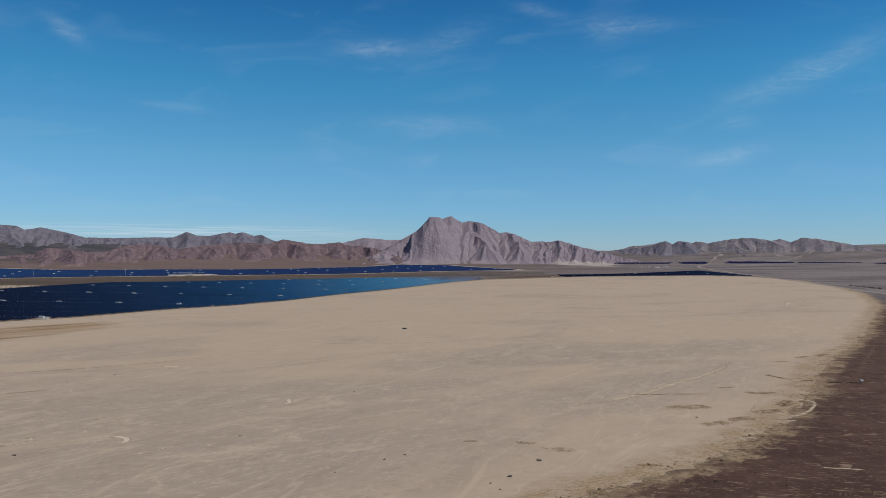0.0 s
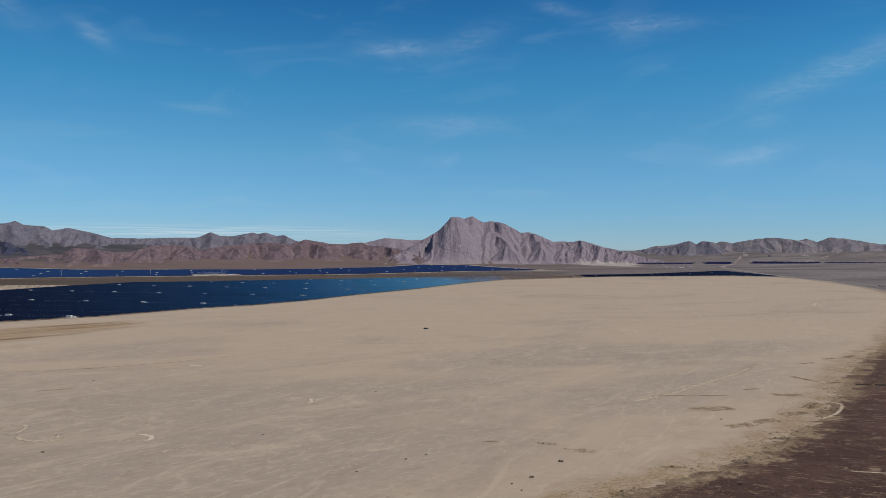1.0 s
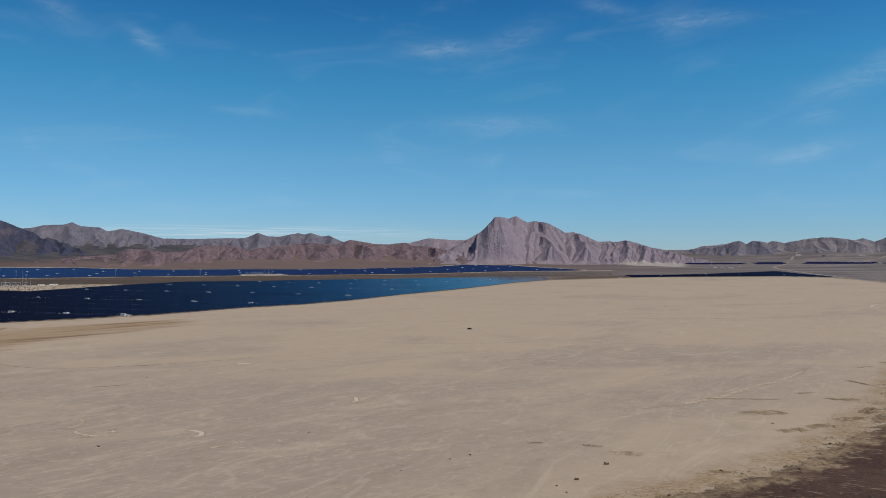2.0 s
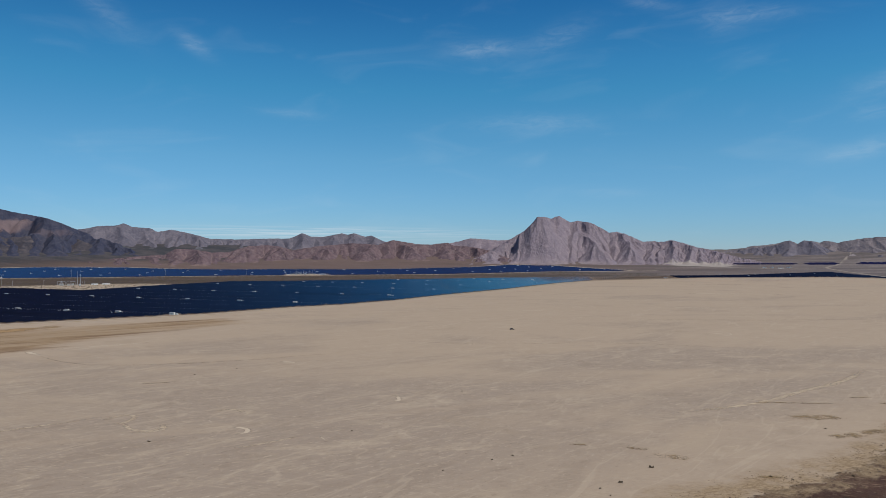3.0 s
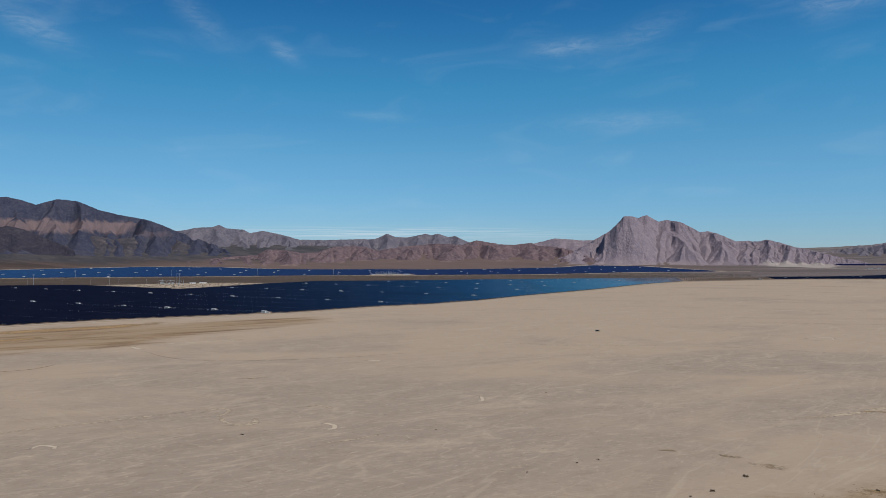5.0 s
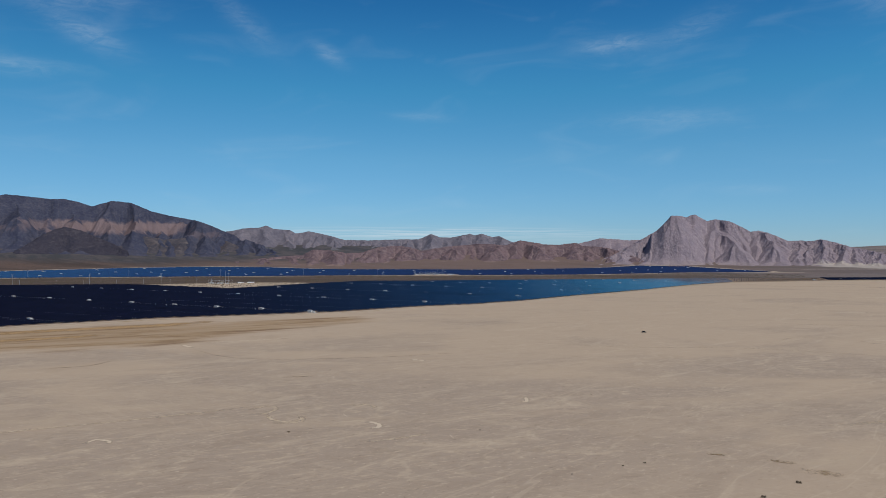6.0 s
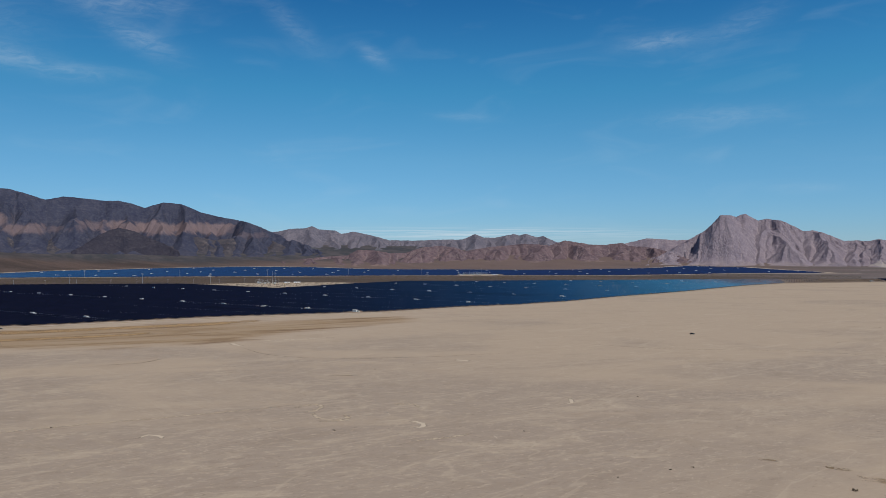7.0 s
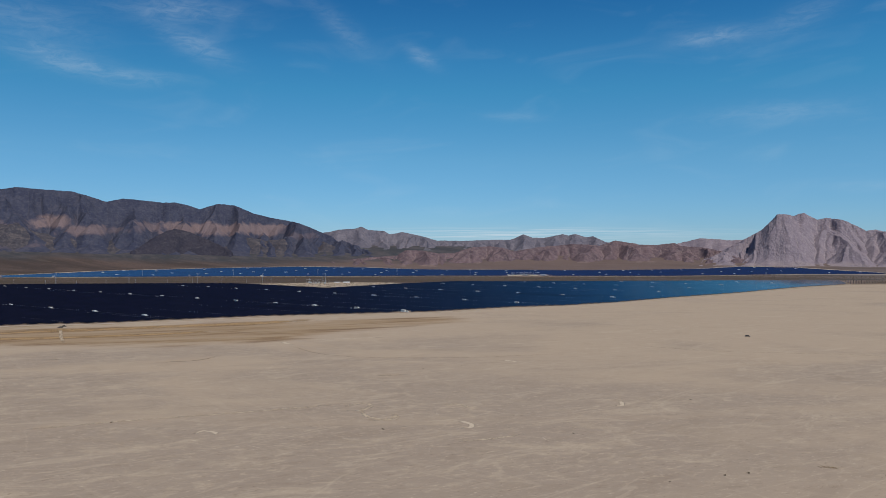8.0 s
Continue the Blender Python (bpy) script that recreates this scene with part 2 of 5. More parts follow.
    height = n.math("ADD", n.math("MULTIPLY", n.noise(p, 0.6, 7, 0.75), n.math("SUBTRACT", 1.12, near_edge)), n.math("MULTIPLY", fine, 0.25))
    return finish(m, n, col, 0.95, height, depth=0.9, strength=0.8, spec=0.15)


def track_material(name, colour, cover=0.8, scale=0.3):
    """Soil laid bare or blown over: fades into the ground at its sides."""
    m, n = material(name)
    p = n.place()
    d = n.noise(p, scale, 6, 0.72)
    col = n.mix(n.noise(p, scale * 4, 4), colour, tuple(0.75 * c for c in colour))
    speck = n.math("ADD", n.math("MULTIPLY", n.math("SUBTRACT", d, 0.5), 1.6), n.math("MULTIPLY", n.math("SUBTRACT", n.noise(p, 2.3, 3, 0.8), 0.5), 1.3))
    alpha = n.step(n.math("ADD", n.math("MULTIPLY", n.attribute("fade"), cover), n.math("MULTIPLY", speck, n.math("GREATER_THAN", n.attribute("fade"), 0.02))), 0.22, 0.72)
    shader, clear, mix, end = n.add("ShaderNodeBsdfDiffuse"), n.add("ShaderNodeBsdfTransparent"), n.add("ShaderNodeMixShader"), n.add("ShaderNodeOutputMaterial")
    n.put(shader.inputs["Color"], col)
    n.put(mix.inputs[0], alpha)
    n.put(mix.inputs[1], clear.outputs[0])
    n.put(mix.inputs[2], shader.outputs[0])
    n.put(end.inputs["Surface"], mix.outputs[0])
    return m


def rock_material(name, low, high, pale, band=None, scale=0.012, fan=None, streaks=0.75, grain=0.6):
    """Bare desert rock: two tones with distance haze mixed in, pale scree in the gullies, and beds of paler rock of the
    colour band.
    """
    m, n = material(name)
    p = n.place()
    tall = n.place(0, (1, 1, grain))
    a = n.noise(p, scale, 7, 0.62, 0.6)
    b = n.noise(tall, scale * 5, 7, 0.72)
    c = n.noise(tall, scale * 20, 5, 0.75)
    hollow = n.attribute("hollow")
    col = n.mix(n.step(a, 0.36, 0.64), low, high)
    col = n.mix(n.step(n.noise(n.place(0, (1, 0.6, 1.6)), scale * 1.6, 6, 0.66, 0.9), 0.52, 0.68, 0, 0.65), col, pale)
    col = n.mix(n.step(b, 0.50, 0.64, 0, 0.6), col, pale)
    col = n.mix(n.step(n.math("ADD", hollow, n.math("MULTIPLY", n.math("SUBTRACT", c, 0.5), 0.5)), 0.10, 0.55, 0, streaks), col, pale)
    col = n.mix(n.step(c, 0.50, 0.64, 0, 0.6), col, tuple(0.5 * v for v in low))
    col = n.mix(n.step(b, 0.46, 0.34, 0, 0.5), col, tuple(0.6 * v for v in low))
    if band:
        bed = n.math("MULTIPLY", n.attribute("bed"), n.step(c, 0.30, 0.60, 0.45, 1.0))
        col = n.mix(bed, col, n.mix(n.noise(p, 0.02, 5, 0.7), band, tuple(0.6 * v for v in band)))
    if fan:
        soil = n.mix(n.noise(p, 0.012, 6, 0.7), fan, tuple(1.5 * v for v in fan))
        soil = n.mix(n.step(n.noise(p, 0.06, 6, 0.75), 0.48, 0.66, 0, 0.6), soil, tuple(0.55 * v for v in fan))
        col = n.mix(n.step(n.math("ADD", n.attribute("steep"), n.math("MULTIPLY", n.math("SUBTRACT", b, 0.5), 0.24)), 0.20, 0.40), soil, col)
        col = n.mix(n.math("MULTIPLY", sand_cover(n, p), n.step(n.attribute("steep"), 0.60, 0.40)), col, (0.37, 0.335, 0.305))
    return finish(m, n, col, 0.95, n.math("ADD", b, n.math("MULTIPLY", c, 0.6)), depth=5.0, strength=0.45, spec=0.1)


def panel_material(name, dark, light):
    m, n = material(name)
    p = n.place()
    node = n.add("ShaderNodeNewGeometry")
    shade = n.mix(node.outputs["Random Per Island"], dark, light)
    return finish(m, n, n.mix(n.step(n.noise(p, 0.3, 4), 0.4, 0.8, 0, 0.3), shade, (0.012, 0.014, 0.020)), n.step(n.noise(p, 0.05, 3), 0.3, 0.7, 0.08, 0.16), spec=0.55)


GROUND = ground_material()
# the blue-lilac of distant haze is mixed into these rock base colours
ROCK_PEAK = rock_material("rock_grey_pink_haze", (0.197, 0.167, 0.204), (0.241, 0.204, 0.236), (0.316, 0.271, 0.296), fan=(0.246, 0.207, 0.211), streaks=0.8)
ROCK_RED = rock_material("rock_red_brown_haze", (0.110, 0.081, 0.097), (0.160, 0.113, 0.125), (0.237, 0.182, 0.182), fan=(0.165, 0.121, 0.111), streaks=0.65)
ROCK_WEST = rock_material("rock_dark_banded_haze", (0.042, 0.048, 0.082), (0.060, 0.065, 0.099), (0.096, 0.095, 0.124), band=(0.255, 0.190, 0.193), fan=(0.074, 0.069, 0.086), streaks=0.35, grain=1.5)
ROCK_FAR = rock_material("rock_far_grey_haze", (0.114, 0.110, 0.143), (0.161, 0.150, 0.181), (0.222, 0.204, 0.233), fan=(0.085, 0.089, 0.096), streaks=0.6)
ROCK_EAST = rock_material("rock_east_grey_haze", (0.147, 0.136, 0.162), (0.212, 0.190, 0.207), (0.286, 0.251, 0.255), fan=(0.232, 0.207, 0.214), streaks=0.6)
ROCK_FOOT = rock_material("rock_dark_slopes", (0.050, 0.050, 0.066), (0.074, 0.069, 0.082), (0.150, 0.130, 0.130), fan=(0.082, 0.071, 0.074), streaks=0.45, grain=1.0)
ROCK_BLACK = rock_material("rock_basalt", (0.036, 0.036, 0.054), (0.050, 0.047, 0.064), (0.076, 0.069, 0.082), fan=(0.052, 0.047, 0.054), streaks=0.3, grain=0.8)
PANEL = panel_material("solar_glass", (0.0032, 0.0034, 0.0075), (0.0065, 0.0065, 0.016))
BLUE_PANEL = panel_material("blue_solar_glass", (0.010, 0.009, 0.040), (0.018, 0.016, 0.062))
STEEL = plain("galvanised_steel", (0.50, 0.51, 0.53), 0.5, 0.5)
WHITE = plain("white_enamel", (0.82, 0.82, 0.80), 0.5)
GREY = plain("grey_enamel", (0.42, 0.44, 0.44), 0.5)
CONCRETE = plain("pale_concrete", (0.50, 0.46, 0.40), 0.9)
WOOD = plain("weathered_pole_wood", (0.22, 0.17, 0.13), 0.9)
RUBBER = plain("dark_rubber", (0.02, 0.02, 0.022), 0.85)
BLACK_PAINT = plain("black_car_paint", (0.012, 0.012, 0.014), 0.3)
GLASS_DARK = plain("tinted_glass", (0.01, 0.012, 0.014), 0.08)
LAMP_GLASS = plain("lamp_glass", (0.6, 0.6, 0.58), 0.15)
BRUSH = plain("dry_brush_leaf", (0.086, 0.067, 0.043), 0.9, scale=3)
CLOD = plain("dug_earth_clods", (0.165, 0.112, 0.066), 0.95, scale=2, wear=0.4)
DARK_EARTH = plain("dark_earth_bank", (0.050, 0.036, 0.026), 0.95, scale=2)
STONE = plain("brown_stones", (0.15, 0.105, 0.075), 0.95, scale=2, wear=0.4)
PALE_TRACK = track_material("pale_clay_track", (0.57, 0.48, 0.375), 0.86)
SOFT_TRACK = track_material("faint_clay_track", (0.52, 0.43, 0.325), 0.60)
DARK_TRACK = track_material("damp_clay_track", (0.25, 0.18, 0.12), 0.48)
RUST_TRACK = track_material("rusty_soil", (0.40, 0.275, 0.155), 0.62, 0.05)
GRAVEL_TRACK = track_material("pale_gravel_track", (0.30, 0.22, 0.155), 0.45)
CHURNED = track_material("churned_soil", (0.34, 0.250, 0.148), 0.40, 0.22)
GREY_ROAD = track_material("grey_gravel_road", (0.31, 0.275, 0.25), 0.95, 0.1)
ROAD = track_material("packed_dirt_road", (0.46, 0.385, 0.31), 0.95, 0.1)
PAD = track_material("graded_pad", (0.47, 0.39, 0.305), 0.98, 0.08)


# ------------------------------------------------------------ shape of the land
def lattice_noise(x, y, seed=0):
    """Smooth gradient noise in the plane for whole arrays, about -1 to 1."""
    x, y = np.asarray(x, float), np.asarray(y, float)
    xi, yi = np.floor(x).astype(np.int64), np.floor(y).astype(np.int64)
    xf, yf = x - xi, y - yi

    def slope(i, j, dx, dy):
        h = (i * 374761393 + j * 668265263 + seed * 144665) & 0xFFFFFFFF
        h = ((h ^ (h >> 13)) * 1274126177) & 0xFFFFFFFF
        a = (h ^ (h >> 16)).astype(float) / 0xFFFFFFFF * 2 * np.pi
        return np.cos(a) * dx + np.sin(a) * dy

    u, v = xf * xf * xf * (xf * (xf * 6 - 15) + 10), yf * yf * yf * (yf * (yf * 6 - 15) + 10)
    low = slope(xi, yi, xf, yf) * (1 - u) + slope(xi + 1, yi, xf - 1, yf) * u
    high = slope(xi, yi + 1, xf, yf - 1) * (1 - u) + slope(xi + 1, yi + 1, xf - 1, yf - 1) * u
    return 1.5 * (low * (1 - v) + high * v)


def fractal(x, y, octaves=4, seed=0, gain=0.5):
    total, size = 0.0, 1.0
    for k in range(octaves):
        total = total + size * lattice_noise(x * 2 ** k, y * 2 ** k, seed + k)
        size *= gain
    return total


def ridged(x, y, octaves=4, seed=0, gain=0.5):
    total, size, norm = 0.0, 1.0, 0.0
    for k in range(octaves):
        total = total + size * (1 - np.abs(lattice_noise(x * 2 ** k, y * 2 ** k, seed + k)))
        norm += size
        size *= gain
    return total / norm


def land(r):
    """Height of the plain at distance r from the drone's stand: flat lake bed, then a fan that climbs to the mountains."""
    return 46.0 * np.clip((np.asarray(r, float) - 2500.0) / 1700.0, 0, None) ** 1.5


def plain_height(az, r):
    """The plain with the alluvial fans that lead up to the mountains; az in degrees from north, clockwise."""
    r0 = np.interp(az, (-66, -58, -48, -36, -12, -7, 2, 10, 14, 20, 25, 46), (3050, 3150, 3690, 3680, 3660, 3950, 3950, 4200, 4250, 4250, 4250, 4250))
    r1 = np.interp(az, (-66, -46, -38, -24, -18, -10, 2, 12, 20, 46), (4330, 4330, 4580, 4600, 4250, 4150, 4350, 4620, 4660, 4660))
    up = np.interp(az, (-66, -46, -40, -34, -27, -24, -20, -15, -8, 2, 8, 13, 18, 46), (0.45, 0.42, 0.60, 0.76, 0.72, 0.62, 0.25, -0.12, -0.16, -0.10, -0.02, 0.16, 0.30, 0.34))
    up = up + 0.07 * fractal(np.asarray(az, float) * 0.5, np.asarray(r, float) / 900, 3, 91)
    u = np.clip((r - r0) / (r1 - r0), 0, 1.02)
    return land(r) + np.maximum(EYE + r1 * np.tan(np.radians(up)) - land(r1), 0) * u ** 1.35


def stand(x, y):
    """Height of the ground under a place of the plan."""
    return float(plain_height(math.degrees(math.atan2(x, y)), math.hypot(x, y)))


def polar(az, r):
    a = radians(az)
    return r * math.sin(a), r * math.cos(a)


def signed_distance(px, py, polygon):
    """Metres inside (plus) or outside (minus) a closed polygon."""
    best, inside = np.full(px.shape, 1e12), np.zeros(px.shape, bool)
    for (x0, y0), (x1, y1) in zip(polygon, polygon[1:] + polygon[:1]):
        dx, dy = x1 - x0, y1 - y0
        t = np.clip(((px - x0) * dx + (py - y0) * dy) / (dx * dx + dy * dy), 0, 1)
        best = np.minimum(best, (px - x0 - t * dx) ** 2 + (py - y0 - t * dy) ** 2)
        if dy:
            inside ^= ((y0 > py) != (y1 > py)) & (px < x0 + (py - y0) * dx / dy)
    return np.where(inside, 1, -1) * np.sqrt(best)


def mesh_object(name, verts, faces, mat, smooth=True):
    data = bpy.data.meshes.new(name)
    data.from_pydata(verts, [], faces)
    data.update()
    if smooth:
        data.shade_smooth()
    data.materials.append(mat)
    return new(name, data)


def grid_object(name, X, Y, Z, mat, closed=False):
    rows, cols = X.shape
    data = bpy.data.meshes.new(name)
    i = np.arange(rows * cols).reshape(rows, cols)
    if closed:
        i = np.hstack([i, i[:, :1]])
    quads = np.stack([i[:-1, :-1], i[:-1, 1:], i[1:, 1:], i[1:, :-1]], -1).reshape(-1, 4)
    data.vertices.add(rows * cols)
    data.vertices.foreach_set("co", np.stack([X, Y, Z], -1).reshape(-1).astype(np.float32))
    data.loops.add(quads.size)
    data.loops.foreach_set("vertex_index", quads.reshape(-1).astype(np.int32))
    data.polygons.add(len(quads))
    data.polygons.foreach_set("loop_start", np.arange(0, quads.size, 4, dtype=np.int32))
    data.update(calc_edges=True)
    data.validate()
    data.shade_smooth()
    data.materials.append(mat)
    return new(name, data)


def give(ob, name, values):
    ob.data.attributes.new(name, "FLOAT", "POINT").data.foreach_set("value", np.asarray(values, np.float32).reshape(-1))


PLAYA = [(-200, -700), (-60, 0), (10, 200), (49, 253), (88, 281), (127, 314), (184, 380), (237, 461), (315, 586), (404, 699),
         (515, 868), (779, 1278), (978, 1669), (1137, 2080), (1237, 2475), (1188, 2769), (1051, 2871), (817, 2841), (577, 2801),
         (467, 2754), (238, 2606), (150, 2540), (29, 2279), (-119, 1809), (-222, 1542), (-331, 1263), (-423, 1113), (-486, 977),
         (-553, 900), (-658, 789), (-726, 683), (-769, 607), (-820, 545), (-900, 420), (-1300, 0), (-1500, -700)]
NEAR_FIELD = [(153, 2552), (29, 2279), (-119, 1809), (-222, 1542), (-286, 1342), (-349, 1205), (-423, 1109), (-486, 977), (-563, 890),
              (-658, 789), (-726, 683), (-769, 612), (-825, 560), (-900, 430), (-1150, 150), (-2300, 900), (-1941, 1232), (-1848, 1332),
              (-1617, 1519), (-1453, 1618), (-1065, 1516), (-1040, 1856), (-985, 2125), (-834, 2196), (-541, 2428), (-176, 2668), (147, 2836)]
SOUTH_FIELD = [(153, 2552), (147, 2836), (264, 2889), (470, 2930), (683, 2975), (883, 3085), (1161, 3252), (1210, 2800), (1051, 2895), (817, 2866),
               (577, 2826), (467, 2776), (300, 2680)]
FAR_FIELD = [(-2408, 1528), (-2173, 1784), (-1899, 2053), (-1400, 2449), (-1188, 2591), (-832, 2770), (-422, 2960), (-10, 3250), (305, 3345),
             (350, 3400), (200, 3570), (-10, 3850), (-235, 3870), (-392, 3610), (-700, 3370), (-972, 3224), (-1231, 3160), (-1418, 3060), (-1620, 3000), (-1924, 3027),
             (-2217, 2883), (-2397, 2592), (-2559, 2100), (-2513, 1595)]


SAND_FLAT = [polar(az, r) for az, r in ((8.1, 4560), (10.0, 4500), (11.6, 4380), (13.8, 3990), (13.3, 3850), (11.0, 3880), (8.7, 3950))]
RUSTY_SHORE = [(-1000, 420), (-860, 470), (-815, 518), (-744, 562), (-675, 640), (-560, 770), (-440, 900), (-380, 860), (-450, 690), (-455, 570), (-525, 493), (-661, 420), (-800, 330), (-1000, 250)]


def build_ground():
    radii = np.concatenate([[0.0], np.geomspace(8, 2500, 240), np.arange(2525, 4900, 25), [5100, 5500, 5900]])
    turn = np.radians(np.arange(0, 360, 0.5))
    R, A = np.meshgrid(radii, turn, indexing="ij")
    X, Y = R * np.sin(A), R * np.cos(A)
    bearing = (np.degrees(A) + 180) % 360 - 180
    ob = grid_object("ground", X, Y, np.where(np.abs(bearing) < 66, plain_height(bearing, R), land(R)), GROUND, closed=True)
    give(ob, "sand", signed_distance(X, Y, SAND_FLAT))
    give(ob, "rust", signed_distance(X, Y, RUSTY_SHORE))
    give(ob, "playa", signed_distance(X, Y, PLAYA))
    farm = np.maximum(np.maximum(signed_distance(X, Y, NEAR_FIELD), signed_distance(X, Y, FAR_FIELD)), signed_distance(X, Y, SOUTH_FIELD))
    give(ob, "farm", farm)
    return tagged(ob, "pale dry lake bed running out into brown gravel and scrub", "ground", kind="structure")


build_ground()


def thing(name, label, category, m=None, group="", kind=""):
    ob = new(name)
    if m is not None:
        ob.matrix_basis = m
    return tagged(ob, label, category, group, kind)


def drained(Z, fixed):
    """Where each cell of a height field drains to (steepest of eight neighbours), how far that is in cells, and how many cells drain through it."""
    rows, cols = Z.shape
    count = Z.size
    index = np.arange(count).reshape(rows, cols)
    best, target, reach = np.zeros(Z.shape), index.copy(), np.ones(Z.shape)
    P = np.pad(Z, 1, constant_values=1e9)
    for dy, dx in ((-1, -1), (-1, 0), (-1, 1), (0, -1), (0, 1), (1, -1), (1, 0), (1, 1)):
        far = math.hypot(dx, dy)
        fall = (Z - P[1 + dy:rows + 1 + dy, 1 + dx:cols + 1 + dx]) / far
        better = fall > best
        best = np.where(better, fall, best)
        target = np.where(better, index + dy * cols + dx, target)
        reach = np.where(better, far, reach)
    target = np.where(fixed, index, target).ravel()
    depth, jump = (target != np.arange(count)).astype(np.int64), target.copy()
    for _ in range(13):
        depth, jump = depth + depth[jump], jump[jump]
    order = np.argsort(depth, kind="stable")
    starts = np.searchsorted(depth[order], np.arange(1, depth.max() + 2))
    area = np.ones(count)
    for a, b in zip(starts[-2::-1], starts[:0:-1]):
        cells = order[a:b]
        np.add.at(area, target[cells], area[cells])
    return target, np.where(fixed, 0.0, reach).ravel(), area


def blurred(Z, times):
    for _ in range(times):
        P = np.pad(Z, 1, mode="edge")
        Z = (P[:-2, 1:-1] + P[2:, 1:-1] + P[1:-1, :-2] + P[1:-1, 2:] + 2 * Z) / 6
    return Z


def settled(Z, limit, times):
    """Lets slopes that are steeper than limit, a height for each cell of distance, slide down to their neighbours."""
    Z = Z.copy()
    for _ in range(times):
        for axis in (0, 1):
            fall = np.diff(Z, axis=axis)
            slide = 0.3 * (np.maximum(fall - limit, 0) + np.minimum(fall + limit, 0))
            if axis == 0:
                Z[:-1] += slide
                Z[1:] -= slide
            else:
                Z[:, :-1] += slide
                Z[:, 1:] -= slide
    return Z


def eased(values, width):
    """A row of values, smoothed over a width in cells."""
    w = np.hanning(2 * max(int(width), 1) + 3)
    n = len(w) // 2
    return np.convolve(np.pad(values, n, mode="edge"), w / w.sum(), mode="valid")


def ramp_step(v, a, b):
    t = np.clip((v - a) / (b - a), 0, 1)
    return t * t * (3 - 2 * t)


def mountain(name, label, crest, away, front, behind, mat, cell=4.2, seed=1, cap=0.75, jag=0.03, fan=0.28, gentle=0.22, hard=0.35, grain=0.9, power=0.42, beds=(), cliffs=(), smooth=0, rounds=26):
    """A range seen from the plain. crest: (azimuth, elevation angle) of its skyline; away: (azimuth, distance) of the crest; front, behind: metres
    from crest to foot. Its valleys are those that running water cuts: each slope is set by how much ground drains across it, up to the steepness cap.
    fan: share of the front that is a gentle apron; hard: how unevenly the rock wears; cliffs: (share, share, factor) of the height where it stands steeper."""
    mean = float(np.mean([d for _, d in away]))
    step = math.degrees(cell / mean)
    az = np.arange(crest[0][0], crest[-1][0] + step / 2, step)
    el = np.interp(az, *zip(*crest)) + jag * fractal(az * 2.3, az * 0 + seed, 6, seed, 0.62)
    D = np.interp(az, *zip(*away)) + 35 * fractal(az * 0.35, az * 0 + 0.5, 3, seed + 20)
    s = np.arange(0, int(front / cell) + 1) * cell
    S, AZ_ = np.meshgrid(s, az, indexing="ij")
    R = D[None, :] - S
    a, side = np.radians(AZ_), np.radians(AZ_) * mean
    base = plain_height(az, D - front) - 3.0
    aim = np.maximum(EYE + D * np.tan(np.radians(el)) - base, 2.0)
    fixed = np.zeros(S.shape, bool)
    fixed[-1] = fixed[:, 0] = fixed[:, -1] = True
    near = np.clip(S / front, 0, 1)
    foot = 1 - fan * (1 + 0.5 * fractal(side / 260, side * 0, 3, seed + 7))
    rock = gentle + (1 - gentle) * (1 - ramp_step(near, foot - 0.12, foot + 0.10))
    rock = rock * np.exp(hard * fractal(side / 170, R / 170, 4, seed + 3, 0.6))
    edge = np.minimum(s[-1] - S, np.minimum(side - side[0, 0], side[0, -1] - side))
    Z = edge + np.random.default_rng(seed).uniform(0, 0.95 * cell, S.shape) * (edge > 0)
    lift = eased(aim, 50 / cell) / front
    floor = np.broadcast_to(base[None, :], Z.shape).ravel()
    sway = 0.05 * fractal(side / 140, R / 140, 3, seed + 80)
    for turn in range(rounds):
        target, reach, area = drained(Z, fixed)
        strength = rock * lift[None, :] * 9.0
        if cliffs:
            share = np.clip((Z - base[None, :]) / np.maximum(eased(aim, 90 / cell), 6)[None, :], 0, 1) + sway
            for low, high, factor in cliffs:
                strength = strength * np.where((share > low) & (share < high), factor, 1.0)
        slope = np.minimum(strength.ravel() * area ** -power, cap * np.clip(rock.ravel(), 0.35, 1.3))
        rise, jump = reach * cell * slope, target.copy()
        for _ in range(13):
            rise, jump = rise + rise[jump], jump[jump]
        Z = (floor[jump] + rise).reshape(Z.shape)
        if turn < rounds - 1:
            top = EYE + D * ((Z - EYE) / R).max(axis=0) - base
            lift = lift * np.clip(eased(aim, 30 / cell) / np.maximum(eased(top, 30 / cell), 1), 0.7, 1.4) ** 0.7
    Z = settled(Z, 1.25 * cap * cell, 60)
    Z = blurred(Z, smooth) if smooth else Z
    # loose rock, ledges and small rills
    bare = np.clip(edge / 40, 0, 1) * ramp_step(rock / np.exp(hard), 0.25, 0.7)
    Z = Z + bare * grain * (3.2 * (ridged(side / 26, R / 34, 4, seed + 60, 0.6) - 0.75) + 1.4 * fractal(side / 9, R / 12, 3, seed + 31, 0.6))
    # the skyline: first its broad line for the whole slope, then its notches for the rocks along the crest
    for width, start in ((70, 0.0), (40, 0.2), (20, 0.4), (11, 0.6), (7, 0.75), (5, 0.85), (5, 0.9)):
        ratio = (Z - EYE) / R
        gap = np.tan(np.radians(el)) - ratio.max(axis=0)
        gap = eased(gap, width / cell)
        share = (Z - base[None, :]) / np.maximum(EYE + R * ratio.max(axis=0)[None, :] - base[None, :], 2)
        Z = Z + R * gap[None, :] * ramp_step(share, start, 1.0) * np.clip(edge / 25, 0, 1)
    Z = settled(Z, 1.7 * cell, 10)
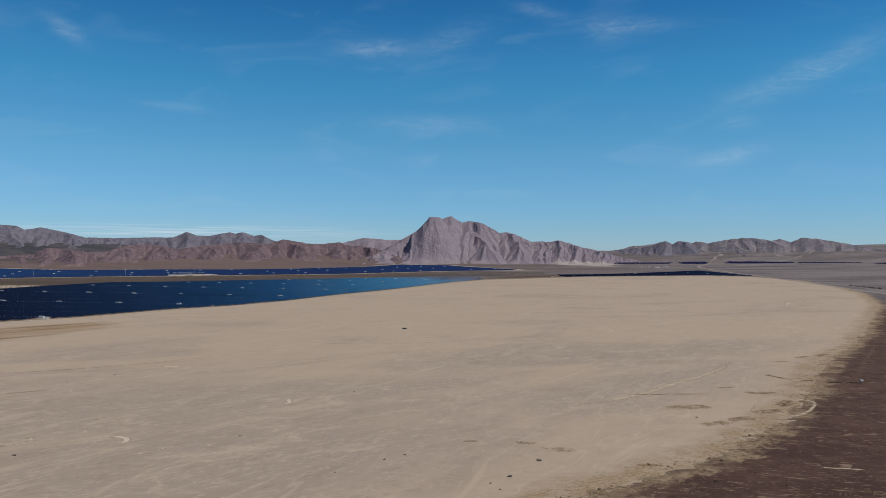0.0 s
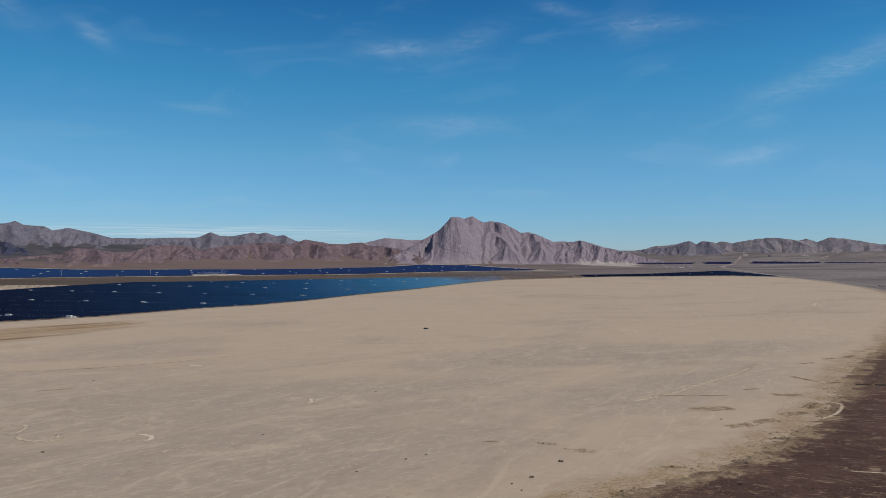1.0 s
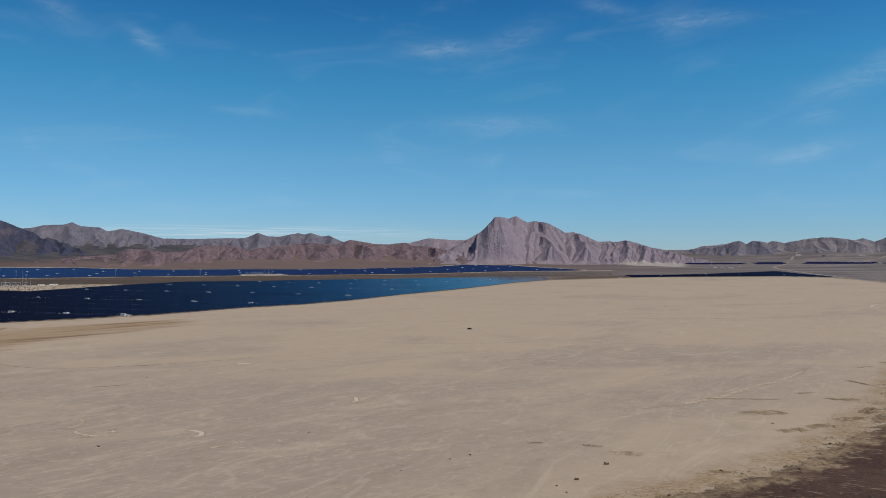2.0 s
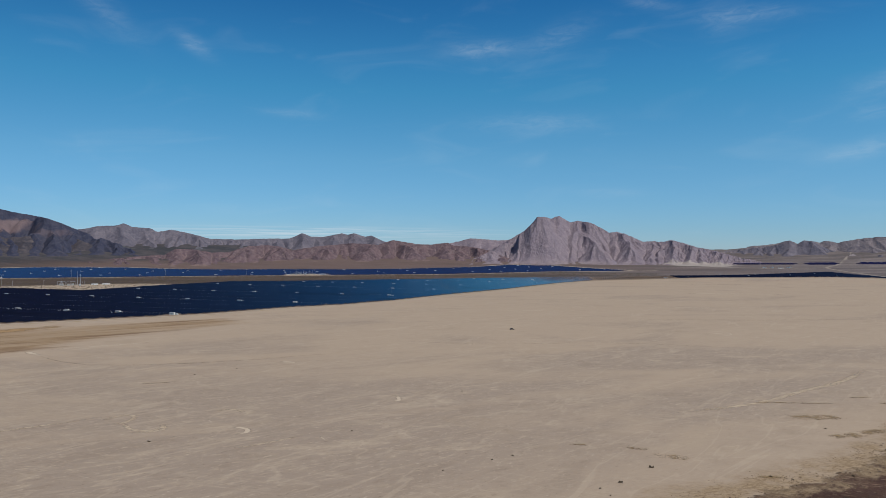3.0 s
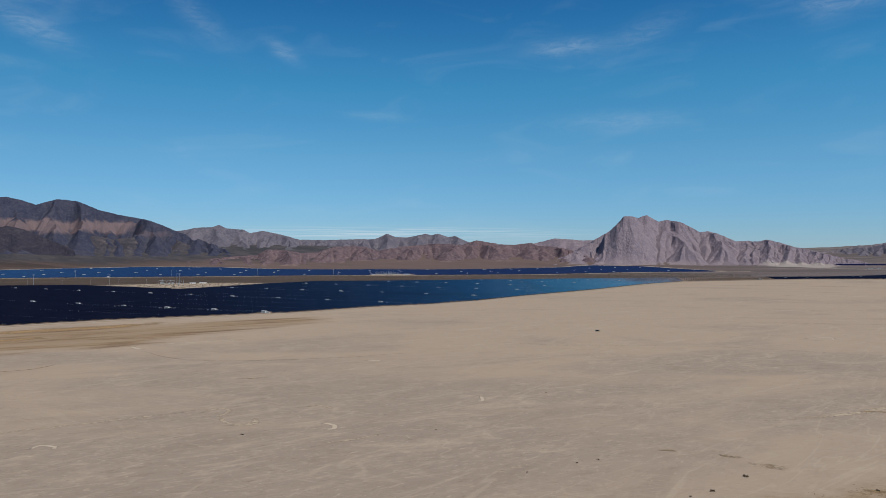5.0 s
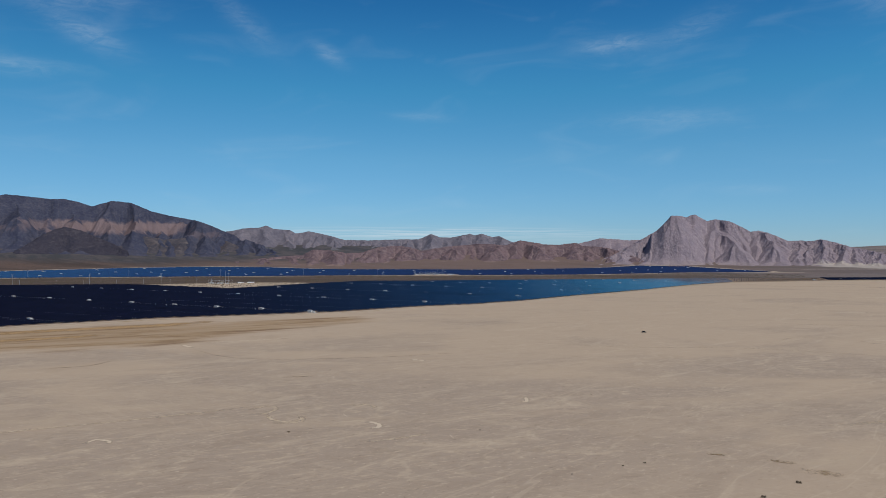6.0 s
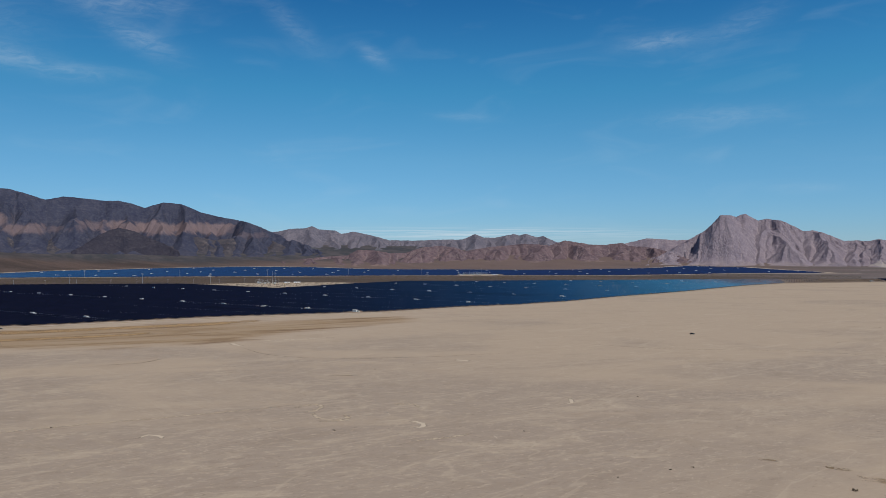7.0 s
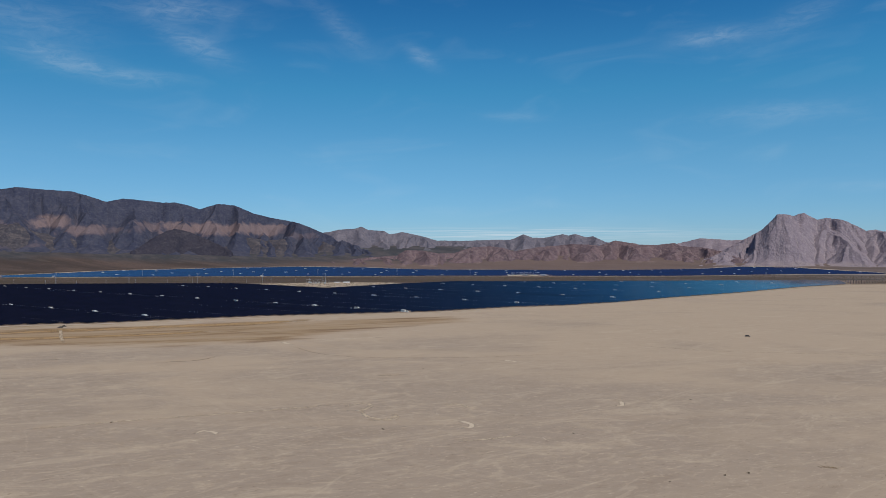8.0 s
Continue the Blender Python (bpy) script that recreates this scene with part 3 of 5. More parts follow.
    Z = np.minimum(Z, np.maximum(EYE + R * (np.tan(np.radians(el))[None, :] + 0.0008), base[None, :] + 1))
    gz, gs = np.gradient(Z, axis=0), np.gradient(Z, axis=1)
    steep = blurred(np.hypot(gz, gs) / cell, 2)
    hollow = blurred(np.clip((np.log(area.reshape(Z.shape)) - 3.2) / 3.0, 0, 1), 1) * 0.75 + np.clip((blurred(Z, 4) - Z) / (0.8 * cell), -0.4, 0.5)
    bed = np.zeros(Z.shape)                       # beds of pale rock that crop out between two heights
    fray = fractal(side / 90, R / 70, 5, seed + 70, 0.6)
    cliff = np.clip((steep - 0.35) / 0.30, 0, 1)
    for a0, a1, z0, z1, strength in beds:
        along = np.clip(np.minimum(AZ_ - a0, a1 - AZ_) / 0.8 + 0.3 + 0.9 * fray, 0, 1)
        tall = np.clip(np.minimum(Z - z0, z1 - Z) / 16.0 + 0.3 + 1.1 * fray, 0, 1)
        bed = np.maximum(bed, strength * along * tall * (0.5 + 0.5 * cliff))
    ob = thing(name, label, "mountain")
    back = np.arange(int(behind / cell), 0, -1)   # the far side falls away like the near one, only faster
    lee = base[None, :] + (Z[back] - base[None, :]) * (1 - back / (back[0] + 1.0))[:, None]
    toe = int(np.argmax(s > 0.8 * front))
    pieces = (("back_slope", np.vstack([2 * R[:1] - R[back], R[:1]]), np.vstack([a[back], a[:1]]), np.vstack([lee, Z[:1]]), np.concatenate([back, [0]])),
              ("rock_face", R[:toe + 1], a[:toe + 1], Z[:toe + 1], slice(0, toe + 1)), ("apron", R[toe:], a[toe:], Z[toe:], slice(toe, len(s))))
    for piece, r, bearing, z, rows in pieces:
        child = grid_object(piece, r * np.sin(bearing), r * np.cos(bearing), z, mat)
        for key, values in (("steep", steep), ("hollow", hollow), ("bed", bed)):
            give(child, key, values[rows])
        give(child, "sand", signed_distance(r * np.sin(bearing), r * np.cos(bearing), SAND_FLAT))
        child.parent = ob
    return ob


WEST = [(-69, 1.0), (-64, 3.6), (-60, 4.2), (-57.6, 4.39), (-56.7, 4.58), (-55.0, 4.49), (-53.3, 4.44), (-52.3, 4.17), (-51.1, 3.78), (-50.0, 4.06), (-48.8, 3.98),
        (-47.3, 3.84), (-46.5, 3.89), (-45.6, 3.72), (-44.7, 3.42), (-43.4, 3.86), (-42.1, 3.76), (-40.8, 3.20), (-39.5, 2.88), (-37.6, 2.57),
        (-36.6, 2.22), (-35.4, 1.7), (-34, 1.2), (-32, 0.5), (-29.5, -0.4)]
FAR_HILLS = [(-42, 0.3), (-38, 1.6), (-35.0, 1.81), (-34.2, 2.02), (-33.0, 2.09), (-32.5, 2.26), (-31.9, 2.01), (-30.7, 1.93), (-30.2, 1.67), (-29.2, 1.85),
             (-27.9, 1.59), (-26.5, 1.20), (-24.4, 1.17), (-22.2, 1.26), (-20.6, 1.27), (-19.6, 1.70), (-18.9, 1.44), (-18.0, 1.42), (-16.5, 1.72),
             (-16.1, 1.60), (-15.6, 1.73), (-14.7, 1.46), (-14.2, 1.55), (-13.2, 1.08), (-11, 0.8), (-8, -0.2)]
RED = [(-35, -0.5), (-31.6, -0.15), (-29.7, -0.01), (-28.9, 0.42), (-27.7, 0.39), (-26.3, 0.16), (-25.1, 0.20), (-23.7, 0.66), (-22.2, 0.75), (-21.2, 0.63),
       (-20.4, 0.36), (-19.4, 0.53), (-18.3, 0.70), (-17.2, 0.79), (-15.8, 0.94), (-14.8, 0.90), (-13.7, 0.82), (-12.5, 1.22), (-11.6, 1.06), (-10.6, 0.89),
       (-9.6, 0.86), (-8.8, 0.95), (-8.2, 1.01), (-7.7, 0.79), (-6.5, 0.71), (-5.8, 0.62), (-4.9, 0.40), (-4.2, 0.33), (-3.7, 0.0), (-1.8, -0.6)]
SADDLE = [(-12, -0.3), (-9.5, 0.6), (-7.8, 1.01), (-6.3, 1.37), (-5.6, 1.32), (-4.2, 1.21), (-3.3, 1.24), (-2.4, 1.2), (-1, 0.8), (1.5, -0.3)]
PEAK = [(-6.6, -0.4), (-5.0, 0.3), (-4.2, 0.75), (-3.3, 1.24), (-2.1, 1.95), (-1.4, 2.65), (-1.1, 3.04), (-0.6, 3.09), (0.0, 2.92), (0.6, 3.15), (1.5, 2.63), (2.1, 2.75), (3.1, 2.58),
        (4.0, 2.11), (4.5, 1.79), (5.0, 1.88), (5.7, 1.71), (7.0, 1.10), (7.8, 1.15), (8.5, 1.07), (9.0, 1.24), (9.9, 1.02), (10.9, 0.67), (11.6, 0.56),
        (12.5, 0.31), (14, -0.1), (15.5, -0.4)]
EAST = [(9.0, -0.4), (11.0, 0.1), (12.6, 0.34), (13.8, 0.51), (14.8, 0.78), (15.6, 0.82), (16.4, 0.95), (17.2, 1.18), (17.7, 0.90), (18.1, 1.15), (18.6, 1.11), (19.1, 0.98),
        (19.4, 1.14), (20.2, 0.98), (21.4, 1.22), (22.7, 1.37), (23.6, 1.32), (24.6, 1.15), (25.1, 1.28), (25.8, 1.04), (26.5, 1.35), (27.4, 1.29),
        (28.4, 1.10), (29.2, 0.94), (30.3, 0.71), (31.6, 0.48), (34, 0.3), (38, 0.6), (44, 0.4)]
BUTTE = [(-49.6, 0.1), (-48.8, 0.60), (-47.9, 1.26), (-47.0, 1.76), (-46.4, 1.93), (-45.4, 1.70), (-44.5, 1.30), (-43.2, 0.73), (-42.2, 0.2)]

FOOTHILLS = [(-64, 1.2), (-60, 1.6), (-57.6, 2.05), (-56.6, 2.15), (-55.6, 1.55), (-54.3, 1.30), (-53.2, 1.45), (-52.0, 1.15), (-51.2, 1.35), (-50.2, 0.95), (-49.2, 0.80),
             (-47.0, 0.60), (-44.0, 0.60), (-42.6, 1.00), (-41.2, 1.35), (-39.8, 1.10), (-38.4, 1.25), (-36.8, 0.90), (-35.4, 1.05), (-34.0, 0.45), (-33.0, 0.1), (-32.0, -0.3)]
KNOLLS = [(-22.6, -0.3), (-21.9, 0.12), (-21.2, 0.60), (-20.8, 0.40), (-20.2, 0.15), (-19.2, 0.28), (-18.4, 0.05), (-17.4, -0.3)]
EAST_HILLS = [(12.2, 0.0), (13.6, 0.30), (14.8, 0.62), (15.6, 0.66), (16.4, 0.86), (17.2, 1.16), (17.6, 0.85), (18.1, 1.14), (18.6, 1.10), (19.2, 0.75), (19.9, 0.40),
              (20.8, 0.15), (22, 0.28), (23, 0.1)]

BEDS = [(-58.5, -56.4, 215, 255, 0.55), (-55.6, -53.4, 225, 300, 1.0), (-54.2, -51.2, 190, 245, 0.8), (-51.4, -49.2, 200, 235, 0.45), (-49.2, -47.0, 220, 275, 0.7),
        (-47.4, -38.2, 205, 278, 0.95), (-38.6, -36.0, 190, 222, 0.4), (-57.6, -55.2, 110, 135, 0.4)]
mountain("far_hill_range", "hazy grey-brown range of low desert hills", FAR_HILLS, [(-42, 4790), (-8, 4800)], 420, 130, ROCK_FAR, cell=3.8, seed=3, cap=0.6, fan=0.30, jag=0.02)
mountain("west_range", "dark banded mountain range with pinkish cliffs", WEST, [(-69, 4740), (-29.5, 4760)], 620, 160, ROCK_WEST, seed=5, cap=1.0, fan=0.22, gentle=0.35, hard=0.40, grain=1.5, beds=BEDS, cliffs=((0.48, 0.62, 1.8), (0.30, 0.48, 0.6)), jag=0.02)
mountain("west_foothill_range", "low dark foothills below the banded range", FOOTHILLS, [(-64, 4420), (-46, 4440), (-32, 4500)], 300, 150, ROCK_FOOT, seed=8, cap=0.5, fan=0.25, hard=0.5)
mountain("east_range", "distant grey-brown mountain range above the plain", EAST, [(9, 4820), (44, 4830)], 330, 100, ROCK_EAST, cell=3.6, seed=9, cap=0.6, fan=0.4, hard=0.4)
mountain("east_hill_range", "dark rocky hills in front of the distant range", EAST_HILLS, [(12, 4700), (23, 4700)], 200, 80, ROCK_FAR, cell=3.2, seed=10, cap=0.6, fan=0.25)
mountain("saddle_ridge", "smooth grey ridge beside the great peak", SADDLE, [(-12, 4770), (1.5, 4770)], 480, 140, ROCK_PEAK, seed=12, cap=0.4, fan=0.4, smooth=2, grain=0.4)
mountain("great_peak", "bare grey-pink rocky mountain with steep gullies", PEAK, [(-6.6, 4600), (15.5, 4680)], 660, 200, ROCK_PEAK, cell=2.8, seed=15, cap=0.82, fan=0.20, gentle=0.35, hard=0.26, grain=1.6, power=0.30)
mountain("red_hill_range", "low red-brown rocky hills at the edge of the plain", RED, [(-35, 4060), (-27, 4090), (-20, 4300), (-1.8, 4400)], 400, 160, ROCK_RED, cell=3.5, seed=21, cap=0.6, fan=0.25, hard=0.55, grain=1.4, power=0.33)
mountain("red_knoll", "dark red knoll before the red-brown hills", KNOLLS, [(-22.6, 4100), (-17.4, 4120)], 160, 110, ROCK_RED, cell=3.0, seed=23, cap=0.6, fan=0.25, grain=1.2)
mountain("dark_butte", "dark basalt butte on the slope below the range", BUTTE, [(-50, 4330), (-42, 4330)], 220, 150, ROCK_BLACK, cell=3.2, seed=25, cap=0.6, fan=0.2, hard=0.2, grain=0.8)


# ------------------------------------------------------------ solar fields
def table_geometry(cx, cy, cz, axis, length, width, tilt):
    """Eight corners of a panel table: long side along axis (degrees clockwise from +y), leaning to its right."""
    a = radians(axis)
    ux, uy = math.sin(a), math.cos(a)
    vx, vy = math.cos(a), -math.sin(a)
    ct, st = math.cos(radians(tilt)), math.sin(radians(tilt))
    out = []
    for w in (-0.05, 0.05):
        for l, b in ((-1, -1), (1, -1), (1, 1), (-1, 1)):
            off, up = b * width / 2 * ct + w * st, -b * width / 2 * st + w * ct
            out.append((cx + l * length / 2 * ux + off * vx, cy + l * length / 2 * uy + off * vy, cz + up))
    return out


BOX = [(3, 2, 1, 0), (4, 5, 6, 7), (0, 1, 5, 4), (1, 2, 6, 5), (2, 3, 7, 6), (3, 0, 4, 7)]


LANES = [  # access lanes of the near field: first inverter, spacing westward, number, fall of the lane to the east
    (-792, 702, 117, 8, -0.122), (-525, 946, 91, 4, -0.140), (-903, 1004, 113.5, 9, -0.175), (-440, 1206, 113, 10, -0.205), (-328, 1456, 109.5, 8, -0.235),
    (-281, 1728, 108, 8, -0.29), (-247, 1990, 102, 6, -0.30), (-190, 2262, 105, 5, -0.33), (-60, 2480, 105, 4, -0.33)]


def near_stations():
    """Inverter sites of the near field, along its access lanes."""
    sites = [(x0 - step * k, y0 - fall * step * k) for x0, y0, step, count, fall in LANES for k in range(count)]
    depth = signed_distance(np.array([x for x, _ in sites]), np.array([y for _, y in sites]), NEAR_FIELD)
    return [site for site, d in zip(sites, depth) if d > 3]


def beyond_lane(x, y):
    """Metres by which a place lies north of the nearest access lane to its south."""
    offs = [y - (y0 + fall * (x - x0)) for x0, y0, _, _, fall in LANES]
    return min((d for d in offs if d > -8), default=999.0)


def far_stations():
    out = []
    for j in range(-3, 9):
        for k in range(-14, 24):
            x, y = -1400 + 118 * k - 62 * j, 2560 + 118 * 0.55 * k + 150 * j
            if float(signed_distance(np.array([x]), np.array([y]), FAR_FIELD)[0]) > 12 and (k * 7 + j * 5) % 4:
                out.append((x, y))
    return out


NEAR_STATIONS, FAR_STATIONS = near_stations(), far_stations()


def table_sites(polygon, axis, pitch, length, gap, margin=4.0, clear=(), holes=(), stagger=False):
    """Centres of the panel tables in a field, with room for the inverters and the access lanes."""
    a = radians(axis)
    ux, uy, vx, vy = math.sin(a), math.cos(a), math.cos(a), -math.sin(a)
    pts = np.array(polygon, float)
    us, vs = pts @ (ux, uy), pts @ (vx, vy)
    U, V = np.meshgrid(np.arange(us.min(), us.max(), length + gap), np.arange(vs.min(), vs.max(), pitch))
    if stagger:
        U = U + (np.arange(U.shape[0]) * 0.38 % 1.0)[:, None] * (length + gap)
    U, V = U.ravel(), V.ravel()
    X, Y = U * ux + V * vx, U * uy + V * vy
    keep = signed_distance(X, Y, polygon) > margin
    for x, y in clear:
        keep &= np.maximum(np.abs(X - x) / 10.0, np.abs(Y - y) / (length / 2 + 3)) > 1
    for x, y, r in holes:
        keep &= np.hypot(X - x, Y - y) > r
    return np.stack([X[keep], Y[keep]], 1)


TURNED = [(-455, 1470, 95, 26), (-345, 1500, 55, 16), (-600, 1330, 50, 12), (-300, 1330, 40, 14), (-720, 900, 45, 10), (-180, 1830, 50, 18)]   # patches whose trackers lag behind


def solar_field(name, label, sites, axis, length, width, tilt, wobble=1.0, mat=PANEL):
    verts, faces = [], []
    for x, y in sites:
        z = stand(x, y) + 1.9
        k = len(verts)
        turned = any(math.hypot((x - cx) / rx, (y - cy + 0.22 * (x - cx)) / ry) < 1 + 0.8 * float(lattice_noise(x / 40, y / 9, 7)) for cx, cy, rx, ry in TURNED)
        lean = tilt + random.uniform(-wobble, wobble) + (24.0 if turned else 0.0)
        verts += table_geometry(x, y, z, axis, length, width, lean)
        faces += [tuple(k + i for i in f) for f in BOX]
    return tagged(mesh_object(name, verts, faces, mat, False), label, "solar panels", kind="stuff")


NEAR_AXIS, FAR_AXIS = 7.5, 92.0
near_sites = table_sites(NEAR_FIELD, NEAR_AXIS, 5.6, 14, 1.7, clear=NEAR_STATIONS)
shore_side = (near_sites[:, 0] > -640) & (near_sites[:, 0] < -300) & (signed_distance(near_sites[:, 0], near_sites[:, 1], NEAR_FIELD) < 34)
solar_field("solar_panels", "rows of dark blue tilted solar panels beside the lake bed", near_sites[~shore_side], NEAR_AXIS, 14, 3.6, 32)
solar_field("solar_panels", "rows of dark solar panels seen end on", table_sites([p for p in SOUTH_FIELD if p[0] < 472], 4.0, 7.6, 26, 1.2), 4.0, 26, 3.4, 28)
solar_field("solar_panels", "dark solar panels along the end of the lake bed", table_sites([p for p in SOUTH_FIELD if p[0] > 465], 60.0, 5.2, 26, 1.2), 60.0, 26, 4.2, 34)
solar_field("solar_panels", "distant field of blue solar panels beyond the scrub", table_sites(FAR_FIELD, FAR_AXIS, 5.6, 30, 1.5, clear=FAR_STATIONS, holes=[(-1010, 2735, 50), (-960, 2770, 55), (-910, 2800, 45)], stagger=True), FAR_AXIS, 30, 4.4, 14, mat=BLUE_PANEL)
EAST_FIELDS = [[(2180, 3660), (2540, 3390), (2660, 3430), (2290, 3700)],
               [(1530, 3926), (1866, 3838), (1966, 4044), (1816, 4158), (1669, 4199)],
               [(1882, 3846), (2298, 3731), (2560, 3640), (2700, 3890), (2457, 3990), (2212, 4196), (2013, 4029)],
               [(918, 3990), (1249, 3945), (1283, 4053), (944, 4101)], [(1292, 3925), (1436, 3897), (1490, 4044), (1341, 4074)]]
for outline in EAST_FIELDS:
    outline = [(x * min(1, 4330 / math.hypot(x, y)), y * min(1, 4330 / math.hypot(x, y))) for x, y in outline]
    solar_field("solar_panels", "far-off strip of dark solar panels on the plain", table_sites(outline, 95.0, 6.0, 30, 1.5), 95.0, 30, 4.4, 24, mat=BLUE_PANEL)


# ------------------------------------------------------------ building blocks for things
def part(name, bm, mat, parent, label=""):
    """Links a bmesh as one mesh object under a thing or a part."""
    data = bpy.data.meshes.new(name)
    bm.to_mesh(data)
    bm.free()
    data.materials.append(mat)
    ob = new(name, data)
    ob.parent = parent
    return tagged(ob, label)


def box(bm, x, y, z, sx, sy, sz, bevel=0.0):
    """A box whose base stands at z, its edges bevelled."""
    made = bmesh.ops.create_cube(bm, size=1.0, matrix=Matrix.Translation((x, y, z + sz / 2)) @ Matrix.Diagonal((sx, sy, sz, 1)))
    if bevel:
        edges = list({e for v in made["verts"] for e in v.link_edges})
        bmesh.ops.bevel(bm, geom=edges, offset=bevel, segments=2, affect="EDGES", profile=0.7)
    return bm


def rod(bm, a, b, r0, r1, sides=8):
    a, b = Vector(a), Vector(b)
    turn = (b - a).to_track_quat("Z", "Y").to_matrix().to_4x4()
    bmesh.ops.create_cone(bm, cap_ends=True, segments=sides, radius1=r0, radius2=r1, depth=(b - a).length, matrix=Matrix.Translation((a + b) / 2) @ turn)
    return bm


def at(x, y, turn=0.0, lift=0.0):
    """A pose on the ground."""
    return pose(x, y, stand(x, y) + lift, 0, 0, turn)


def smooth_line(points, step=4.0):
    """A curve through points, evenly divided."""
    pts = [Vector((*p, 0)) for p in points]
    out = []
    for i in range(len(pts) - 1):
        p0, p1, p2, p3 = pts[max(i - 1, 0)], pts[i], pts[i + 1], pts[min(i + 2, len(pts) - 1)]
        count = max(int((p2 - p1).length / step), 2)
        for k in range(count):
            t = k / count
            out.append(0.5 * ((2 * p1) + (p2 - p0) * t + (2 * p0 - 5 * p1 + 4 * p2 - p3) * t * t + (3 * p1 - p0 - 3 * p2 + p3) * t ** 3))
    return out + [pts[-1]]


LAYER = itertools.count()


def ribbon(name, label, points, width, mat, category="track", lift=0.02, step=4.0, taper=True, double=0.0):
    """A strip of other soil along a curve, fading at its sides and, if tapered, at its ends. double: distance between two wheel ruts."""
    line = smooth_line(points, step)
    lift += 0.0016 * next(LAYER)
    verts, faces, fade = [], [], []
    for shift in ((-double / 2, double / 2) if double else (0.0,)):
        base = len(verts)
        for i, p in enumerate(line):
            d = (line[min(i + 1, len(line) - 1)] - line[max(i - 1, 0)]).normalized()
            side = Vector((d.y, -d.x, 0))
            end = min(i, len(line) - 1 - i) / max(len(line) * 0.2, 1)
            for off, f in ((-0.5, 0.0), (-0.22, 1.0), (0.22, 1.0), (0.5, 0.0)):
                v = p + side * (off * width + shift)
                verts.append((v.x, v.y, stand(v.x, v.y) + lift))
                fade.append(f * (min(end, 1.0) if taper else 1.0))
            if i:
                k = base + 4 * i
                faces += [(k - 4 + c, k - 3 + c, k + 1 + c, k + c) for c in range(3)]
    ob = mesh_object(name, verts, faces, mat)
    give(ob, "fade", fade)
    return tagged(ob, label, category, kind="structure")


def sheet(name, label, outline, mat, category="pad", lift=0.06):
    """A graded pad with the given outline."""
    cx, cy = sum(p[0] for p in outline) / len(outline), sum(p[1] for p in outline) / len(outline)
    rim = smooth_line(list(outline) + [outline[0]], 12)
    verts, faces, fade = [(cx, cy, float(land(math.hypot(cx, cy))) + lift)], [], [1.0]
    for p in rim:
        for t, f in ((0.9, 1.0), (1.0, 0.0)):
            x, y = cx + (p.x - cx) * t, cy + (p.y - cy) * t
            verts.append((x, y, stand(x, y) + lift))
            fade.append(f)
    for i in range(len(rim) - 1):
        k = 1 + 2 * i
        faces += [(0, k + 2, k), (k, k + 2, k + 3, k + 1)]
    ob = mesh_object(name, verts, faces, mat)
    give(ob, "fade", fade)
    return tagged(ob, label, category, kind="structure")


# ------------------------------------------------------------ roads, pads and marks in the clay
sheet("gravel_pad", "pale graded pad round the substation", [(-1470, 1625), (-1260, 1570), (-1065, 1518), (-1030, 1700), (-1040, 1860), (-1110, 1960), (-1290, 1880)], PAD)
sheet("gravel_pad", "pale graded pad round the far substation", [(-1080, 2690), (-990, 2715), (-860, 2790), (-880, 2840), (-980, 2830), (-1060, 2760)], PAD)
ribbon("road", "pale dirt road crossing the plain to the mountains", [(1700, 4400), (1570, 4156), (1420, 3870), (1281, 3600), (1244, 3131), (1225, 2722), (1184, 2323), (1080, 1901), (1030, 1673), (960, 1300), (900, 900)], 26, GREY_ROAD, "road", taper=False, step=12)
ribbon("road", "pale dirt track below the mountain", [(1281, 3600), (1029, 3579), (806, 3716), (500, 3616)], 26, GREY_ROAD, "road", taper=False, step=12)
ribbon("road", "pale dirt road beside the distant panels", [(1500, 3700), (1665, 3813), (2019, 4060), (2191, 4169), (2424, 4037), (2700, 3950)], 26, GREY_ROAD, "road", taper=False, step=12)
ribbon("road", "second pale road along the dry shore", [(1300, 2720), (1245, 2320), (1135, 1900), (1085, 1673), (1010, 1300)], 9, GREY_ROAD, "road", taper=False, step=12)
back_rim = [(-2530, 1590), (-2572, 2100), (-2410, 2600), (-2225, 2897), (-1930, 3042), (-1620, 3016), (-1418, 3076), (-1231, 3176), (-972, 3240), (-700, 3386), (-400, 3625), (-240, 3886), (-10, 3868), (210, 3585), (365, 3405)]
front_rim = [(-2420, 1510), (-2180, 1770), (-1905, 2040), (-1405, 2436), (-1188, 2579), (-832, 2757), (-420, 2947), (-10, 3236), (310, 3332), (480, 3390)]
ribbon("road", "pale graded strip along the back of the far panels", back_rim, 95, ROAD, "road", taper=False, step=15)
ribbon("road", "pale service road along the far panels", front_rim, 36, ROAD, "road", taper=False, step=15)
ribbon("road", "service road behind the near panels", [(-1950, 1248), (-1856, 1346), (-1625, 1533), (-1460, 1634)], 14, ROAD, "road", taper=False, step=12)
ribbon("road", "service road behind the near panels", [(-1030, 1860), (-975, 2130), (-834, 2208), (-541, 2440), (-176, 2680), (147, 2848)], 12, ROAD, "road", taper=False, step=12)
shore_rim = [(-1000, 290), (-895, 424), (-820, 552), (-764, 604), (-721, 677), (-653, 783), (-558, 884), (-481, 972), (-418, 1104), (-344, 1200), (-281, 1338), (-217, 1538), (-114, 1806), (34, 2275), (158, 2546)]
ribbon("road", "pale bank between lake bed and solar panels", shore_rim, 15, ROAD, "road", taper=False, step=6)
ribbon("soil_streak", "rusty brown soil along the lake shore", [(-800, 500), (-720, 545), (-665, 620), (-600, 710), (-560, 800)], 48, RUST_TRACK, "soil")
